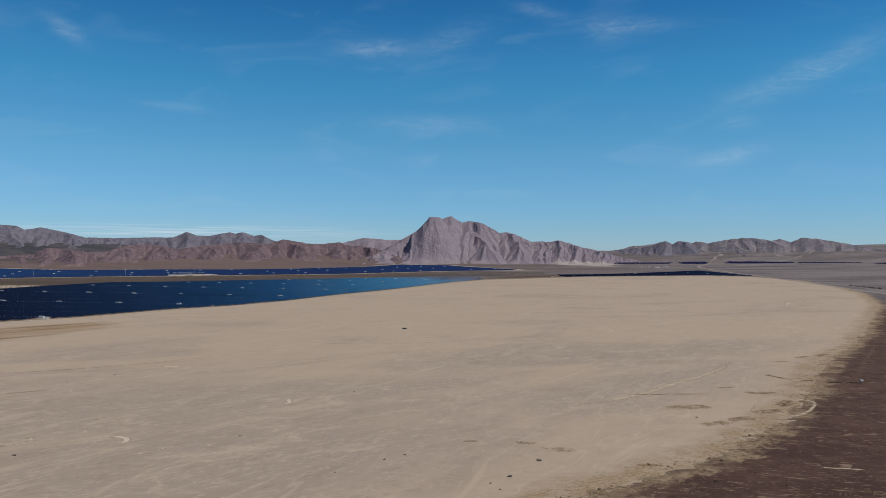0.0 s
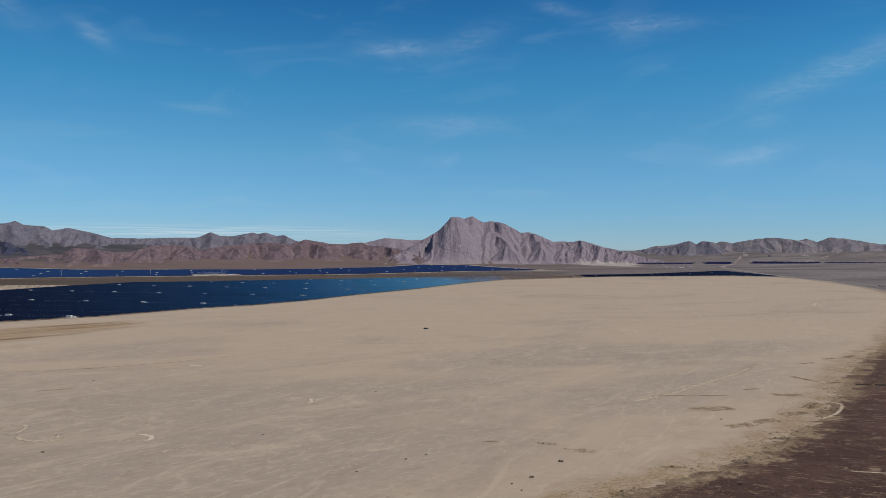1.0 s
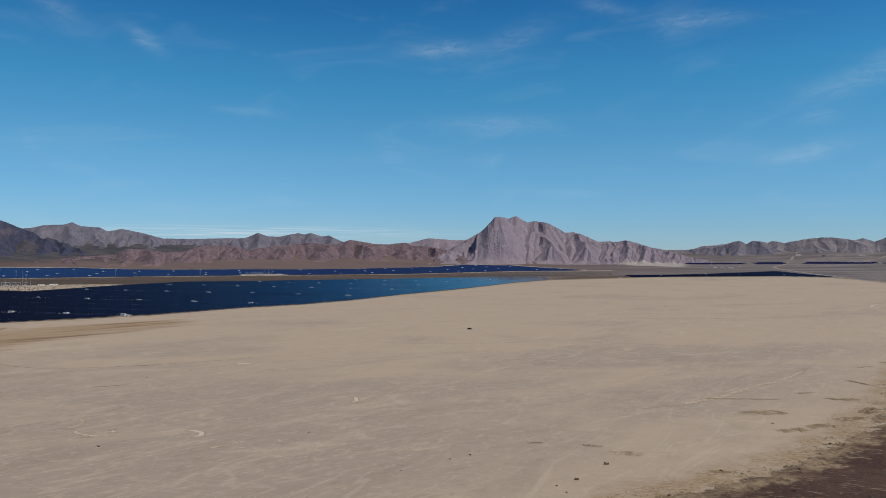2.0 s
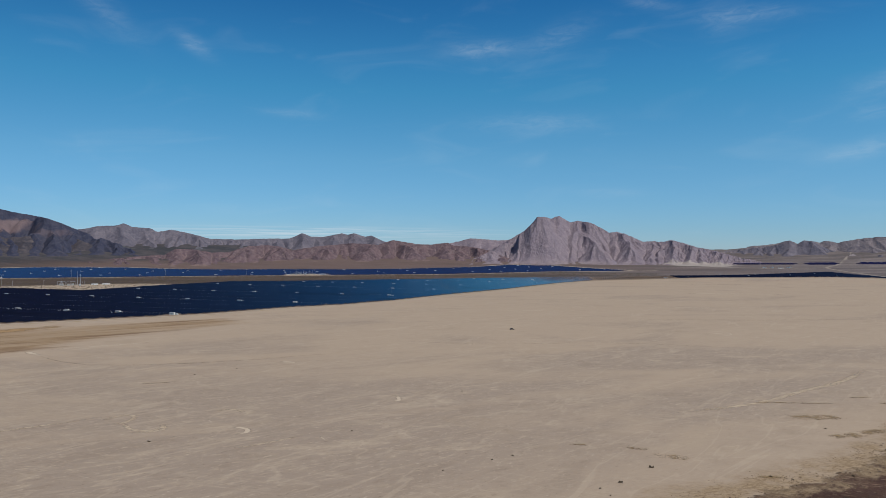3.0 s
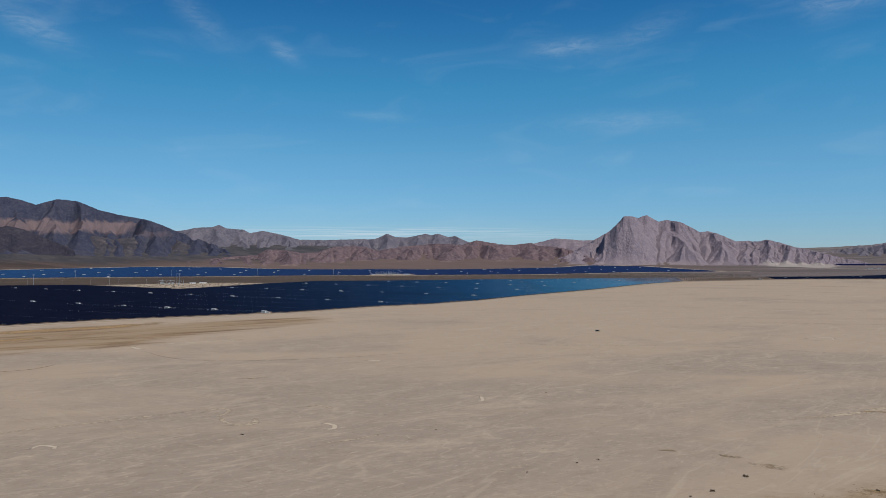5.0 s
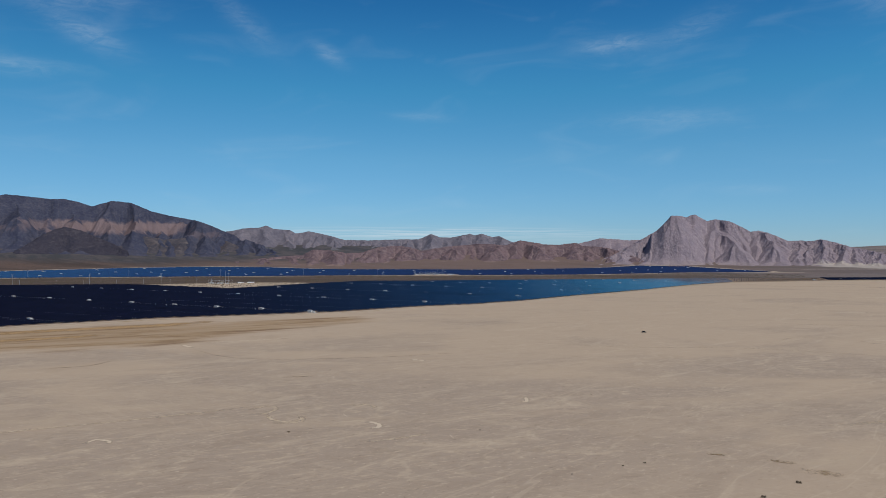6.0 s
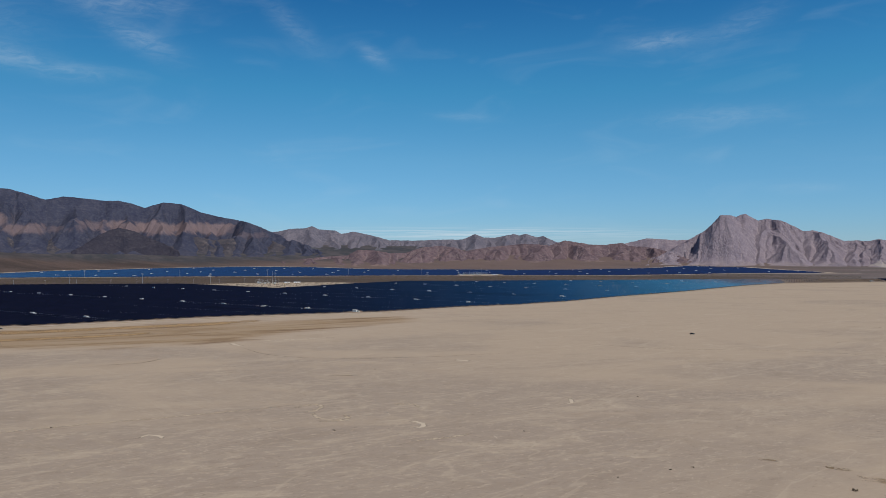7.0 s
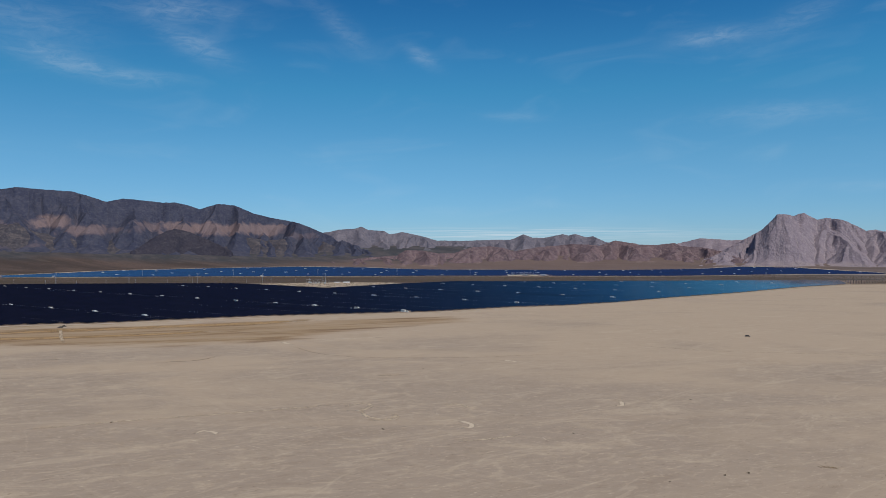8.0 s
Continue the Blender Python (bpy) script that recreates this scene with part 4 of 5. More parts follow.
ribbon("soil_streak", "rusty brown soil along the lake shore", [(-760, 430), (-690, 470), (-620, 545), (-570, 620)], 30, RUST_TRACK, "soil")
ribbon("soil_streak", "rusty brown soil along the lake shore", [(-880, 380), (-800, 440), (-740, 520), (-700, 590)], 26, RUST_TRACK, "soil")

TRACKS = [  # points, width, material, label, distance between ruts
    ([(443, 728), (349, 595), (318, 545), (272, 484), (241, 443), (214, 408), (190, 360)], 0.9, GRAVEL_TRACK, "pale wheel track through dark gravel", 1.7),
    ([(240, 592), (196, 526), (159, 486), (118, 440), (60, 400)], 7, SOFT_TRACK, "wide faint track on the clay", 0),
    ([(165, 389), (176, 407), (187, 421), (204, 431), (215, 427), (216, 418), (200, 395), (179, 378), (163, 372)], 3, SOFT_TRACK, "looping pale track round dug earth", 0),
    ([(-213, 547), (-206, 547), (-198, 547)], 8, PALE_TRACK, "small white salt patch", 0),
    ([(-154, 333), (-152, 336), (-146, 333), (-144, 327), (-149, 322)], 4.0, PALE_TRACK, "pale crescent scuffed in the clay", 0),
    ([(-179, 367), (-176, 374), (-168, 373), (-163, 367)], 4.2, SOFT_TRACK, "faint arc of a wheel track", 0),
    ([(-200, 316), (-190, 321), (-186, 325), (-188, 331), (-193, 335)], 4.0, SOFT_TRACK, "faint ring of a wheel track", 0),
    ([(-92, 411), (-88, 413), (-90, 422), (-93, 429)], 3.6, PALE_TRACK, "small pale crescent in the clay", 0),
    ([(-318, 518), (-291, 521), (-254, 544), (-229, 562), (-208, 583), (-170, 610)], 1.4, DARK_TRACK, "thin dark crack line in the clay", 0),
    ([(-140, 298), (-131, 306), (-123, 315), (-116, 326)], 3.2, SOFT_TRACK, "short faint wheel track", 0),
    ([(-107, 326), (-102, 319)], 0.8, PALE_TRACK, "short pale scratch in the clay", 0),
    ([(-175, 350), (-168, 342)], 0.8, PALE_TRACK, "short pale scratch in the clay", 0),
    ([(195, 1233), (244, 1236), (270, 1246)], 11, PALE_TRACK, "white salt streak on the far clay", 0),
    ([(470, 1388), (498, 1390), (526, 1391)], 10, PALE_TRACK, "white salt streak on the far clay", 0),
    ([(161, 817), (175, 823), (193, 837), (192, 815), (167, 799)], 4, PALE_TRACK, "pale looping wheel track", 0),
    ([(90, 800), (110, 830), (160, 850)], 2, SOFT_TRACK, "faint wheel track", 0),
    ([(-450, 566), (-438, 556), (-425, 552)], 7, PALE_TRACK, "white salt crust at a seep", 0),
    ([(-442, 581), (-415, 611), (-382, 646)], 4, PALE_TRACK, "thin white salt streak", 0),
    ([(-424, 545), (-373, 514), (-329, 509), (-276, 530), (-237, 557)], 1.5, DARK_TRACK, "thin dark seep line in the clay", 0),
    ([(-455, 408), (-444, 418), (-431, 435), (-434, 463)], 3.0, DARK_TRACK, "dark damp mark in the clay", 0),
    ([(-541, 378), (-532, 389)], 2.5, DARK_TRACK, "dark damp mark in the clay", 0),
    ([(-750, 546), (-700, 510), (-660, 482), (-624, 459)], 5, SOFT_TRACK, "pale dust trail behind the trucks", 0),
    ([(-228, 336), (-223, 352), (-215, 349), (-213, 336), (-222, 330)], 4.2, SOFT_TRACK, "faint ring of a wheel track", 0),
    ([(-213, 336), (-202, 324), (-191, 323), (-189, 332), (-196, 338)], 4.2, SOFT_TRACK, "faint ring of a wheel track", 0),
    ([(-255, 254), (-256, 262), (-248, 262), (-245, 257)], 3.2, PALE_TRACK, "pale crescent scuffed in the clay", 0),
    ([(-340, 217), (-310, 256), (-273, 296), (-243, 331), (-225, 354)], 4.5, SOFT_TRACK, "long faint wheel track", 0),
    ([(131, 265), (144, 266), (159, 259), (175, 250)], 1.2, GRAVEL_TRACK, "pale wheel track through dark gravel", 0),
    ([(150, 292), (157, 290), (164, 289), (170, 287)], 2.2, SOFT_TRACK, "pale wash in the gravel", 0),
    ([(-150, 700), (-60, 690), (60, 720), (180, 700)], 3, SOFT_TRACK, "faint wheel track", 0),
    ([(100, 1000), (260, 1010), (420, 1060)], 6, SOFT_TRACK, "faint pale streak on the clay", 0),
    ([(300, 1700), (420, 1720), (520, 1700)], 16, PALE_TRACK, "white salt streak on the far clay", 0),
    ([(200, 2250), (420, 2280), (620, 2270)], 26, SOFT_TRACK, "white salt streak on the far clay", 0),
    ([(600, 1250), (640, 1330), (700, 1380)], 8, PALE_TRACK, "white salt streak on the far clay", 0),
]
for points, width, mat, label, ruts in TRACKS:
    ribbon("wheel_track", label, points, width, mat, step=1.5 if width < 3 else 3, double=ruts)


# ------------------------------------------------------------ the solar farm's equipment
def inverter_station(m, label):
    """A white inverter house with its transformer on a concrete pad."""
    ob = thing("inverter_station", label, "inverter", m, "inverters of the solar farm")
    part("pad", box(bmesh.new(), 0, 0, 0, 15, 6.0, 0.3, 0.05), CONCRETE, ob)
    house = part("enclosure", box(bmesh.new(), -2.2, 0, 0.3, 7.6, 3.0, 3.1, 0.12), WHITE, ob)
    part("roof", box(bmesh.new(), -2.2, 0, 3.4, 8.0, 3.4, 0.18, 0.05), WHITE, house)
    for k in range(3):
        part("door", box(bmesh.new(), -4.6 + 2.4 * k, -1.53, 0.5, 1.6, 0.08, 2.4, 0.02), GREY, house)
    trans = part("transformer", box(bmesh.new(), 4.2, 0, 0.3, 2.4, 2.2, 2.2, 0.1), GREY, ob)
    for k in range(5):
        part("fin", box(bmesh.new(), 3.4 + 0.4 * k, -1.25, 0.6, 0.08, 0.3, 1.5), GREY, trans)
    part("switch_cabinet", box(bmesh.new(), 6.4, 0.5, 0.3, 1.2, 1.2, 1.8, 0.05), WHITE, ob)
    return ob


first = None
for k, (x, y) in enumerate(NEAR_STATIONS):
    m = at(x, y, -11)
    if first is None:
        first = inverter_station(m, "white inverter house with grey transformer among solar panels")
    else:
        copy_thing(first, m)
for x, y in FAR_STATIONS:
    copy_thing(first, at(x, y, 30))
for x, y in [(420, 2760), (520, 2850), (600, 2890), (760, 2930), (800, 2990), (930, 2990), (1050, 3080), (1090, 2960)]:
    copy_thing(first, at(x, y, 10))


def row_ends():
    """Pale end plates of the panel rows beside the service lanes and, here and there, where an aisle breaks the rows."""
    verts, faces = [], []
    a = radians(NEAR_AXIS)
    for x, y in near_sites:
        along = x * math.sin(a) + y * math.cos(a)
        lane = beyond_lane(x, y)
        aisle = int(along / 15.7) % 6 == 0 and x > -900 and random.random() < 0.7
        if 0 < lane < 9.0 or aisle:
            size = 0.33 if aisle else 0.36
            cx, cy = x - 7.2 * math.sin(a), y - 7.2 * math.cos(a)
            k = len(verts)
            verts += [(cx + dx * size, cy + dy * size, 2.5 + dz * size) for dz in (-1, 1) for dx, dy in ((-1, -0.4), (1, -0.4), (1, 0.4), (-1, 0.4))]
            faces += [tuple(k + i for i in f) for f in BOX]
    return tagged(mesh_object("row_end_plates", verts, faces, STEEL, False), "dotted pale end plates of the panel rows", "solar panels", kind="stuff")


row_ends()


def combiner_boxes():
    """Small white junction boxes on posts along the access lanes, too many and too small to tell apart."""
    bm = bmesh.new()
    for j, (x0, y0, _, _, fall) in enumerate(LANES[:6]):
        for k in np.arange(-2 if j != 2 else 0, 10 if j != 1 else 3.4, 0.085):
            x, y = x0 - 110 * k, y0 - 9 - fall * 110 * k
            if signed_distance(np.array([x]), np.array([y]), NEAR_FIELD)[0] > 6 and random.random() < (0.9 if lattice_noise(k * 0.3, j * 1.7, 5) > -0.1 else 0.15):
                box(bm, x, y, 0.9, 1.3, 0.6, 1.7)
                box(bm, x, y, 0, 0.2, 0.2, 0.9)
    data = bpy.data.meshes.new("junction_boxes")
    bm.to_mesh(data)
    bm.free()
    data.materials.append(WHITE)
    return tagged(new("junction_boxes", data), "dotted line of small white junction boxes", "junction box", kind="stuff")


combiner_boxes()


def solar_table(m):
    """One tilted table of panels on four posts."""
    ob = thing("solar_table", "tilted table of dark glass solar panels on steel posts", "solar panel", m, "panel tables along the lake shore")
    bm = bmesh.new()
    v = [bm.verts.new(c) for c in table_geometry(0, 0, 1.9, 0, 14, 3.6, 32)]
    for f in BOX:
        bm.faces.new([v[i] for i in f])
    part("panel_deck", bm, PANEL, ob)
    for y in (-5.0, 5.0):
        for x, top in ((-1.2, 2.55), (1.2, 1.1)):
            part("post", rod(bmesh.new(), (x, y, -0.1), (x, y, top), 0.08, 0.08, 6), STEEL, ob)
    return ob


first = None
for x, y in near_sites[shore_side][:280]:
    m = at(float(x), float(y), -NEAR_AXIS)
    first = copy_thing(first, m) if first else solar_table(m)
rest = near_sites[shore_side][280:]
if len(rest):
    solar_field("solar_panels", "rows of dark blue tilted solar panels beside the lake bed", rest, NEAR_AXIS, 14, 3.6, 32)


def power_pole(m, tall, label, arms=2, mat=STEEL):
    ob = thing("power_pole", label, "power pole", m, "poles of the power line")
    part("shaft", rod(bmesh.new(), (0, 0, -0.5), (0, 0, tall), 0.55 if tall > 20 else 0.30, 0.30 if tall > 20 else 0.18, 10), mat, ob)
    for k in range(arms):
        z = tall - 1.2 - 3.2 * k
        arm = part("cross_arm", box(bmesh.new(), 0, 0, z, 6.4 if tall > 20 else 3.0, 0.3, 0.3, 0.04), mat, ob)
        for x in (-1, 1):
            part("insulator", rod(bmesh.new(), (x * (2.9 if tall > 20 else 1.3), 0, z + 0.3), (x * (2.9 if tall > 20 else 1.3), 0, z + 1.1), 0.16, 0.10, 8), GREY, arm)
    return ob


TALL = [(-1873, 1348), (-1702, 1451), (-1590, 1601), (-1447, 1722), (-1308, 1850), (-2030, 1235)]
SMALL = [(-1946, 1274), (-1803, 1360), (-1735, 1401), (-1709, 1479), (-1641, 1535), (-1585, 1575), (-1518, 1625), (-1473, 1680), (-1409, 1715), (-1363, 1774), (-1835, 1290)]
BEYOND = [(-2129, 1875), (-1898, 2091), (-1670, 2311), (-1426, 2507), (-1170, 2650)]
for spots, tall, label in ((TALL, 30, "tall grey steel power pole beside the panels"), (SMALL, 14, "short power pole on the scrub strip"), (BEYOND, 25, "grey steel power pole before the far panels")):
    first = None
    for x, y in spots:
        first = copy_thing(first, at(x, y, 38)) if first else power_pole(at(x, y, 38), tall, label, 1 if tall < 20 else 2)


def substation_bay(m, size=1.0):
    ob = thing("substation_bay", "grey steel substation frame with transformer and bushings", "substation", m, "substation bays")
    for x in (-6, 6):
        for y in (-3, 3):
            part("leg", rod(bmesh.new(), (x, y, 0), (x, y, 11 * size), 0.24, 0.15, 6), STEEL, ob)
    part("beam", box(bmesh.new(), 0, -3, 10.5 * size, 13, 0.35, 0.4), STEEL, ob)
    part("beam", box(bmesh.new(), 0, 3, 10.5 * size, 13, 0.35, 0.4), STEEL, ob)
    tank = part("transformer_tank", box(bmesh.new(), 0, 0, 0, 6, 3.4, 4.2, 0.15), GREY, ob)
    for x in (-1.8, 0, 1.8):
        part("bushing", rod(bmesh.new(), (x, 0, 4.2), (x, 0, 6.4), 0.25, 0.12, 8), WHITE, tank)
    for y in (-2.2, 2.2):
        part("radiator", box(bmesh.new(), 0, y, 0.5, 5, 0.7, 3.2, 0.05), GREY, tank)
    return ob


def lightning_mast(m, tall):
    ob = thing("lightning_mast", "slender grey lightning mast in the substation", "mast", m, "substation masts")
    part("shaft", rod(bmesh.new(), (0, 0, 0), (0, 0, tall * 0.7), 0.55, 0.35, 8), STEEL, ob)
    part("tip", rod(bmesh.new(), (0, 0, tall * 0.7), (0, 0, tall), 0.32, 0.12, 8), STEEL, ob)
    return ob


def control_house(m, long):
    ob = thing("control_house", "long low white control building on a pale pad", "building", m, "control buildings")
    wall = part("wall", box(bmesh.new(), 0, 0, 0, long, 5, 3.4, 0.05), WHITE, ob)
    part("roof", box(bmesh.new(), 0, 0, 3.4, long + 0.6, 5.6, 0.3, 0.05), GREY, ob)
    part("door", box(bmesh.new(), -long * 0.3, -2.53, 0, 1.1, 0.1, 2.1), GREY, wall)
    for k in range(2):
        part("window", box(bmesh.new(), long * (0.05 + 0.22 * k), -2.53, 1.2, 1.4, 0.08, 1.0), GLASS_DARK, wall)
    return ob


first = None
for x, y in [(-1300, 1765), (-1278, 1758), (-1252, 1768), (-1318, 1778), (-1285, 1785)]:
    first = copy_thing(first, at(x, y, 35)) if first else substation_bay(at(x, y, 35))
for x, y in [(-1020, 2742), (-1004, 2750), (-989, 2758), (-973, 2766), (-958, 2776), (-996, 2772), (-978, 2784), (-942, 2786)]:
    copy_thing(first, at(x, y, 25))
for x, y, tall in [(-1276, 1792, 40), (-1312, 1775, 16), (-1240, 1772, 17), (-990, 2794, 20), (-969, 2804, 27), (-1006, 2760, 18), (-950, 2790, 18), (-1026, 2748, 14)]:
    lightning_mast(at(x, y), tall)
for x, y, turn, long in [(-1257, 1839, 40, 16), (-1240, 1866, 40, 20), (-912, 2800, 20, 26), (-1025, 2715, 20, 14)]:
    control_house(at(x, y, turn), long)

# ------------------------------------------------------------ vehicles on the lake bed
def vehicle(name, label, m, paint, long=4.7, bed=False):
    ob = thing(name, label, "car", m)
    bm = bmesh.new()
    box(bm, 0, 0, 0.45, long, 1.9, 0.62, 0.14)
    body = part("body", bm, paint, ob)
    bm = bmesh.new()
    length = 0.36 * long if bed else 0.64 * long
    made = box(bm, 0.02 * long if bed else -0.08 * long, 0, 1.05, length, 1.72, 0.72, 0.0)
    for v in bm.verts:
        if v.co.z > 1.5:
            v.co.x += -0.22 if v.co.x > 0 else 0.12
            v.co.y *= 0.86
    bmesh.ops.bevel(bm, geom=list(bm.edges), offset=0.07, segments=2, affect="EDGES")
    cabin = part("cabin", bm, paint, ob)
    for side in (-1, 1):
        part("window", box(bmesh.new(), 0.02 * long if bed else -0.08 * long, side * 0.81, 1.16, length * 0.78, 0.06, 0.42, 0.02), GLASS_DARK, cabin)
        part("headlight", box(bmesh.new(), long / 2 - 0.03, side * 0.68, 0.72, 0.1, 0.36, 0.16, 0.02), LAMP_GLASS, body)
        part("mirror", box(bmesh.new(), 0.20 * long, side * 1.02, 1.08, 0.14, 0.2, 0.16, 0.03), paint, body)
    part("windscreen", box(bmesh.new(), 0.02 * long + length / 2 - (0.06 if bed else 0.10 * long + 0.06), 0, 1.14, 0.06, 1.4, 0.44, 0.02), GLASS_DARK, cabin)
    part("bumper", box(bmesh.new(), long / 2, 0, 0.42, 0.16, 1.8, 0.24, 0.04), RUBBER, body)
    part("bumper", box(bmesh.new(), -long / 2, 0, 0.42, 0.16, 1.8, 0.24, 0.04), RUBBER, body)
    for x in (-0.31 * long, 0.31 * long):
        for side in (-1, 1):
            wheel = part("tyre", rod(bmesh.new(), (x, side * 0.78, 0.36), (x, side * 1.0, 0.36), 0.36, 0.36, 16), RUBBER, ob)
            part("rim", rod(bmesh.new(), (x, side * 0.98, 0.36), (x, side * 1.02, 0.36), 0.22, 0.20, 12), STEEL, wheel)
    return ob


vehicle("car", "black off-road car alone on the pale lake bed", at(-44, 828, 12), BLACK_PAINT, 5.2)
vehicle("pickup_truck", "dark pickup truck stopped at the lake shore", at(-760, 553, 50), BLACK_PAINT, 5.4, True)
vehicle("car", "dark car beside the pickup truck at the shore", at(-767, 563, 60), BLACK_PAINT, 4.6)


def box_trailer(m):
    ob = thing("box_trailer", "small white box trailer at the end of an earth bank", "trailer", m)
    body = part("body", box(bmesh.new(), 0, 0, 0.45, 1.9, 1.3, 1.05, 0.10), WHITE, ob)
    part("door", box(bmesh.new(), -0.97, 0, 0.5, 0.06, 1.0, 0.85, 0.02), GREY, body)
    part("drawbar", rod(bmesh.new(), (0.9, 0, 0.5), (1.9, 0, 0.45), 0.06, 0.05), STEEL, ob)
    for side in (-1, 1):
        tyre = part("tyre", rod(bmesh.new(), (0, side * 0.67, 0.32), (0, side * 0.87, 0.32), 0.32, 0.32, 14), RUBBER, ob)
        part("rim", rod(bmesh.new(), (0, side * 0.85, 0.32), (0, side * 0.89, 0.32), 0.18, 0.18, 10), STEEL, tyre)
    return ob


box_trailer(at(285, 490, 25))
for x, y, long in [(1012, 3638, 22), (1045, 3634, 16), (1070, 3585, 26), (1144, 3679, 14), (1120, 3640, 12)]:
    control_house(at(x, y, 5), long)
for k in range(9):
    control_house(at(1200 + 14 * k + random.uniform(-4, 4), 4560 + random.uniform(-90, 60), random.uniform(-20, 20)), random.uniform(16, 40))


# ------------------------------------------------------------ brush, clods and stones
def clod(bm, x, y, z, size, squash=0.6):
    made = bmesh.ops.create_icosphere(bm, subdivisions=1, radius=size, matrix=Matrix.Translation((x, y, z)) @ Matrix.Diagonal((1, random.uniform(0.7, 1.3), squash, 1)))
    for v in made["verts"]:
        v.co += Vector([random.uniform(-0.28, 0.28) * size for _ in range(3)])


def desert_bush(m, size, label):
    """A low dry bush: bare stems and many small tilted leaf clumps with gaps."""
    ob = thing("desert_bush", label, "bush", m, "bushes on the lake bed")
    bm = bmesh.new()
    tips = []
    for k in range(9):
        a, out = random.uniform(0, 6.283), random.uniform(0.3, 0.9) * size
        tip = (out * math.cos(a), out * math.sin(a), random.uniform(0.2, 0.45) * size)
        rod(bm, (0, 0, -0.05), tip, 0.05 * size, 0.015 * size, 4)
        tips.append(tip)
    part("stems", bm, WOOD, ob)
    bm = bmesh.new()
    for x, y, z in tips:
        for k in range(9):
            p = Vector((x, y, z)) + Vector([random.gauss(0, 0.17 * size) for _ in range(3)])
            p.z = max(p.z, 0.06)
            bmesh.ops.create_cone(bm, cap_ends=True, segments=4, radius1=0.13 * size, radius2=0.02, depth=0.12 * size, matrix=Matrix.Translation(p) @ Euler([random.uniform(0, 6.28) for _ in range(3)]).to_matrix().to_4x4())
    part("leaves", bm, BRUSH, ob)
    return ob


BUSHES = [(40, 299, 1.7), (26, 277, 1.5), (18, 269, 0.8), (21, 262, 0.7), (-24, 300, 0.9), (-16, 307, 1.0), (84, 294, 1.3), (91, 291, 0.9), (103, 272, 1.3), (134, 380, 1.1), (-180, 304, 1.0),
          (-95, 338, 0.8), (-42, 282, 0.7), (-310, 254, 0.9), (-55, 448, 0.9), (-181, 304, 0.8), (146, 342, 1.4), (151, 340, 1.1), (396, 658, 2.0), (-249, 478, 0.9), (-231, 508, 0.9), (116, 300, 1.0), (128, 268, 1.0), (57, 262, 1.2)]
for x, y, size in BUSHES:
    desert_bush(at(x, y, random.uniform(0, 360)), size * 0.62, "small dark dry bush on the pale clay" if size < 1.2 else "dark dry bush with gaps on the clay")

DEBRIS = [  # ends of a strip, its half width, clods, size
    ((9, 330), (15, 330), 0.9, 40, 0.30), ((35, 329), (41, 326), 1.8, 60, 0.32), ((46, 316), (56, 315), 2.4, 90, 0.16), ((53, 260), (58, 259), 2.2, 50, 0.30),
    ((124, 443), (157, 445), 1.0, 130, 0.35), ((233, 516), (240, 497), 1.6, 90, 0.55), ((264, 488), (283, 485), 1.5, 260, 1.15), ((129, 403), (148, 407), 5.0, 190, 0.35),
    ((191, 449), (206, 448), 3.0, 140, 0.40), ((195, 412), (206, 424), 4.0, 190, 0.50), ((172, 392), (186, 398), 3.5, 150, 0.42), ((150, 374), (162, 380), 3.0, 110, 0.38),
    ((134, 364), (146, 370), 3.0, 120, 0.35), ((180, 466), (190, 469), 1.2, 40, 0.35), ((268, 580), (280, 586), 1.4, 40, 0.45), ((298, 606), (309, 615), 2.0, 50, 0.50),
    ((243, 490), (256, 498), 1.4, 60, 0.45), ((320, 616), (334, 628), 2.5, 70, 0.5), ((-262, 440), (-250, 448), 0.9, 30, 0.30), ((142, 340), (152, 343), 1.0, 30, 0.40), ((80, 293), (90, 293), 0.8, 26, 0.30)]
for (x0, y0), (x1, y1), half, count, size in DEBRIS:
    bm = bmesh.new()
    cx, cy = (x0 + x1) / 2, (y0 + y1) / 2
    ribbon("soil_streak", "churned brown soil round dug earth", [(x0 - 0.3 * (x1 - x0), y0 - 0.3 * (y1 - y0)), (cx, cy + half * 0.3), (x1 + 0.3 * (x1 - x0), y1 + 0.3 * (y1 - y0))], half * 3.2 + 1.5, CHURNED, "soil", step=1.5)
    heaps = [(random.random(), random.gauss(0, half * 0.7), random.gauss(0, half * 0.7)) for _ in range(6)]
    for k in range(int(count * 0.7)):             # clods lie in uneven heaps along the strip
        t, ox, oy = random.choice(heaps)
        t += random.gauss(0, 0.07)
        clod(bm, x0 + (x1 - x0) * t - cx + ox + random.gauss(0, half * 0.3), y0 + (y1 - y0) * t - cy + oy + random.gauss(0, half * 0.3), 0.02 * size, size * random.uniform(0.2, 1.0), 0.5)
    data = bpy.data.meshes.new("earth_clods")
    bm.to_mesh(data)
    bm.free()
    data.materials.append(DARK_EARTH if size > 1 else CLOD)
    ob = new("earth_clods", data)
    ob.matrix_basis = at(cx, cy)
    tagged(ob, "strip of dark dug earth clods on the clay", "soil", kind="stuff")


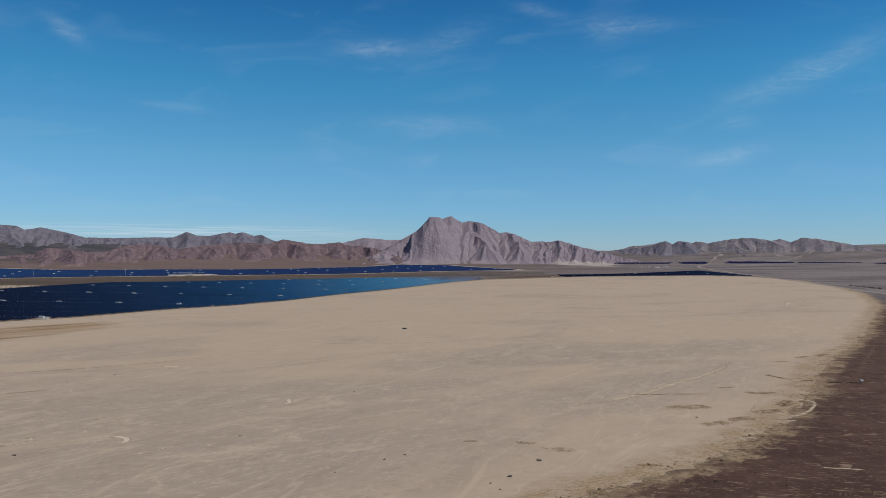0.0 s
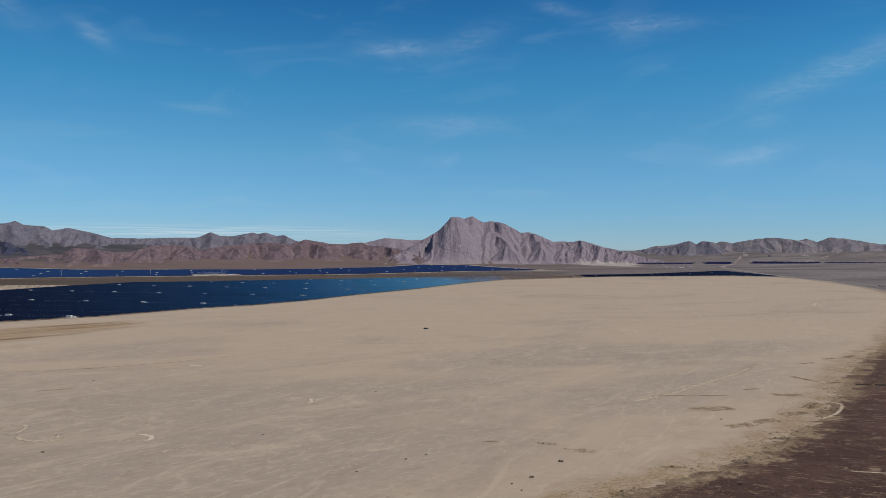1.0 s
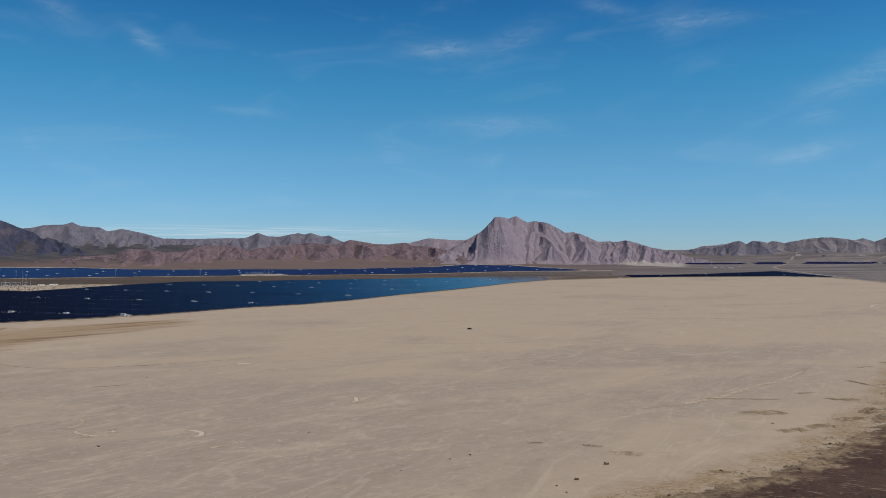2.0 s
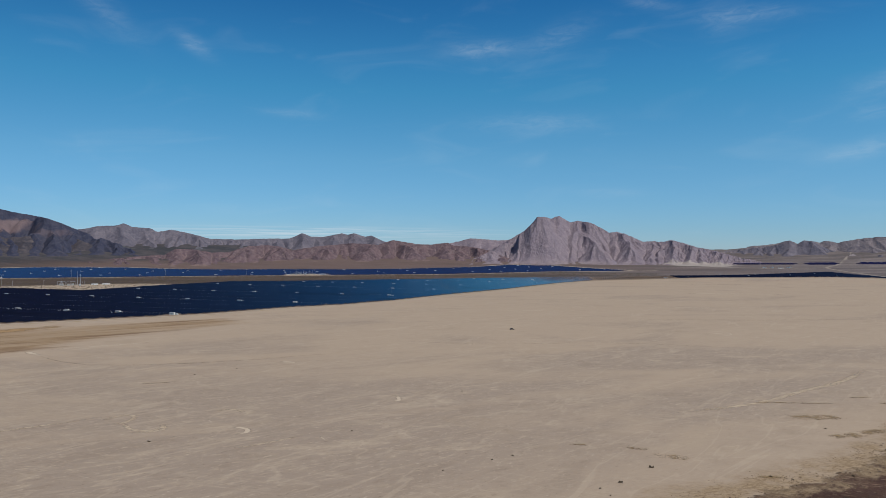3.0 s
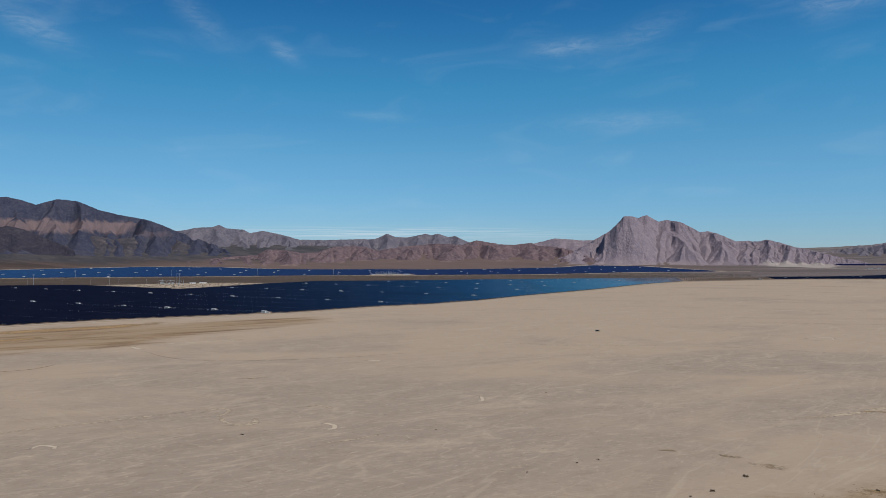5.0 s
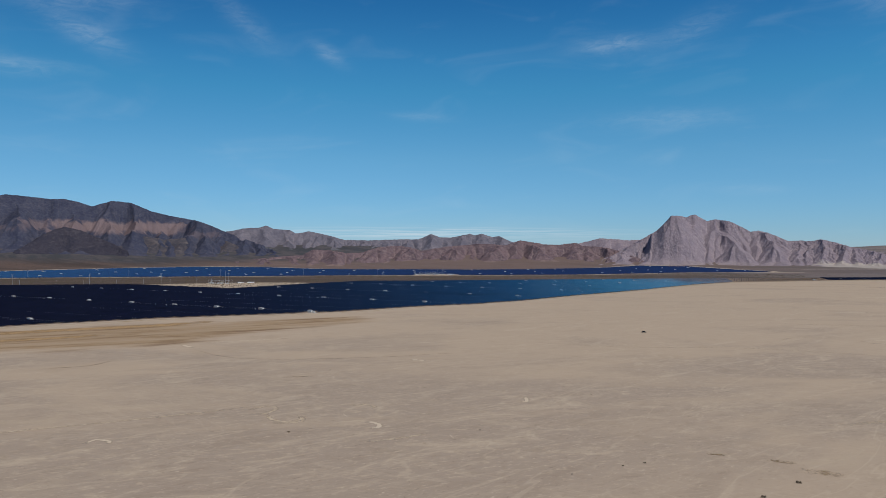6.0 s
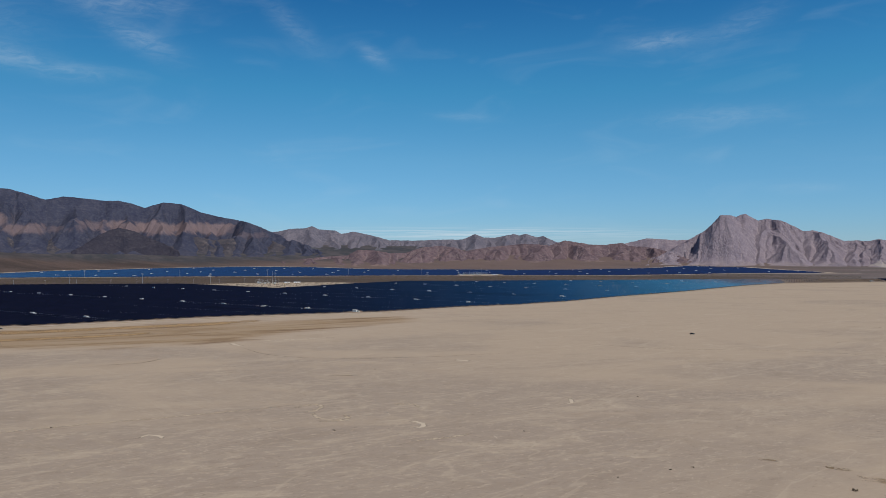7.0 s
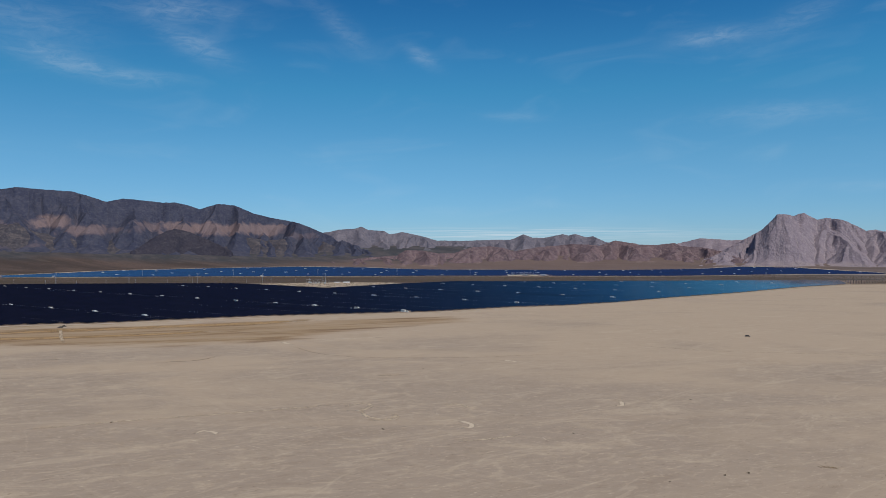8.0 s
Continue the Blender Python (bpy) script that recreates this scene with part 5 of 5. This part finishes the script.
def scatter(name, label, category, mat, count, where, sizes, squash=0.6, seed=4):
    """Loose pieces over a stretch of ground, as one object."""
    rng = np.random.default_rng(seed)
    base = np.array([(1, 0, 0), (0, 1, 0), (-1, 0, 0), (0, -1, 0), (0, 0, 1), (0, 0, -0.4)], float)
    tris = np.array([(0, 1, 4), (1, 2, 4), (2, 3, 4), (3, 0, 4), (1, 0, 5), (2, 1, 5), (3, 2, 5), (0, 3, 5)])
    pts = where(rng, count)
    size = rng.uniform(sizes[0], sizes[1], len(pts)) * rng.uniform(0.5, 1.0, len(pts))
    turn = rng.uniform(0, 6.28, len(pts))
    V = base[None] * (1 + rng.uniform(-0.35, 0.35, (len(pts), 6, 3)))
    c, s_ = np.cos(turn)[:, None], np.sin(turn)[:, None]
    x, y = V[..., 0] * c - V[..., 1] * s_, V[..., 0] * s_ + V[..., 1] * c
    out = np.stack([x * size[:, None] + pts[:, :1], y * size[:, None] + pts[:, 1:], V[..., 2] * size[:, None] * squash + land(np.hypot(*pts.T))[:, None]], -1).reshape(-1, 3)
    faces = (tris[None] + 6 * np.arange(len(pts))[:, None, None]).reshape(-1, 3)
    return tagged(mesh_object(name, out.tolist(), faces.tolist(), mat, False), label, category, kind="stuff")


def on_gravel(rng, count):
    r, a = np.sqrt(rng.uniform(150 ** 2, 900 ** 2, count * 8)), np.radians(rng.uniform(5, 42, count * 8))
    p = np.stack([r * np.sin(a), r * np.cos(a)], 1)
    d = signed_distance(p[:, 0], p[:, 1], PLAYA)
    tuft = fractal(p[:, 0] / 22, p[:, 1] / 22, 3, 9)
    return p[(d < 4 + 10 * tuft) & (tuft > -0.35)][:count]


def on_plain(rng, count):
    r, a = np.sqrt(rng.uniform(1700 ** 2, 3200 ** 2, count * 6)), np.radians(rng.uniform(-62, 8, count * 6))
    p = np.stack([r * np.sin(a), r * np.cos(a)], 1)
    free = (signed_distance(p[:, 0], p[:, 1], PLAYA) < -15)
    for outline in (NEAR_FIELD, FAR_FIELD, SOUTH_FIELD):
        free &= signed_distance(p[:, 0], p[:, 1], outline) < -14
    return p[free][:count]


def on_shore(rng, count):
    r, a = np.sqrt(rng.uniform(170 ** 2, 900 ** 2, count * 12)), np.radians(rng.uniform(2, 40, count * 12))
    p = np.stack([r * np.sin(a), r * np.cos(a)], 1)
    d = signed_distance(p[:, 0], p[:, 1], PLAYA)
    clump = fractal(p[:, 0] / 16, p[:, 1] / 16, 4, 19)
    return p[(np.abs(d - 2) < 10 + 16 * clump) & (clump > 0.05)][:count]


HUMMOCK = plain("tan_churned_earth", (0.205, 0.146, 0.090), 0.95, scale=2, wear=0.35)
scatter("earth_hummocks", "low tan hummocks of churned earth along the shore", "soil", HUMMOCK, 7000, on_shore, (0.15, 0.55), 0.42, 14)
scatter("gravel_stones", "brown stones and hummocks strewn over dark gravel", "stones", STONE, 9000, on_gravel, (0.2, 0.8), 0.5, 4)
scatter("gravel_brush", "dry tufts of brush on the gravel flat", "brush", BRUSH, 2600, on_gravel, (0.2, 0.5), 0.6, 6)
scatter("scrub", "dark low scrub dotted over the desert plain", "scrub", BRUSH, 30000, on_plain, (0.8, 2.2), 0.8, 8)
for x, y in [(1194, 2085), (1189, 2060), (1184, 2035), (1178, 2010), (1172, 1980), (1166, 1950), (1158, 1907), (1200, 2120)]:
    desert_bush(at(x, y, random.uniform(0, 360)), random.uniform(3.0, 5.5), "large dark roadside bush beside the dirt road")
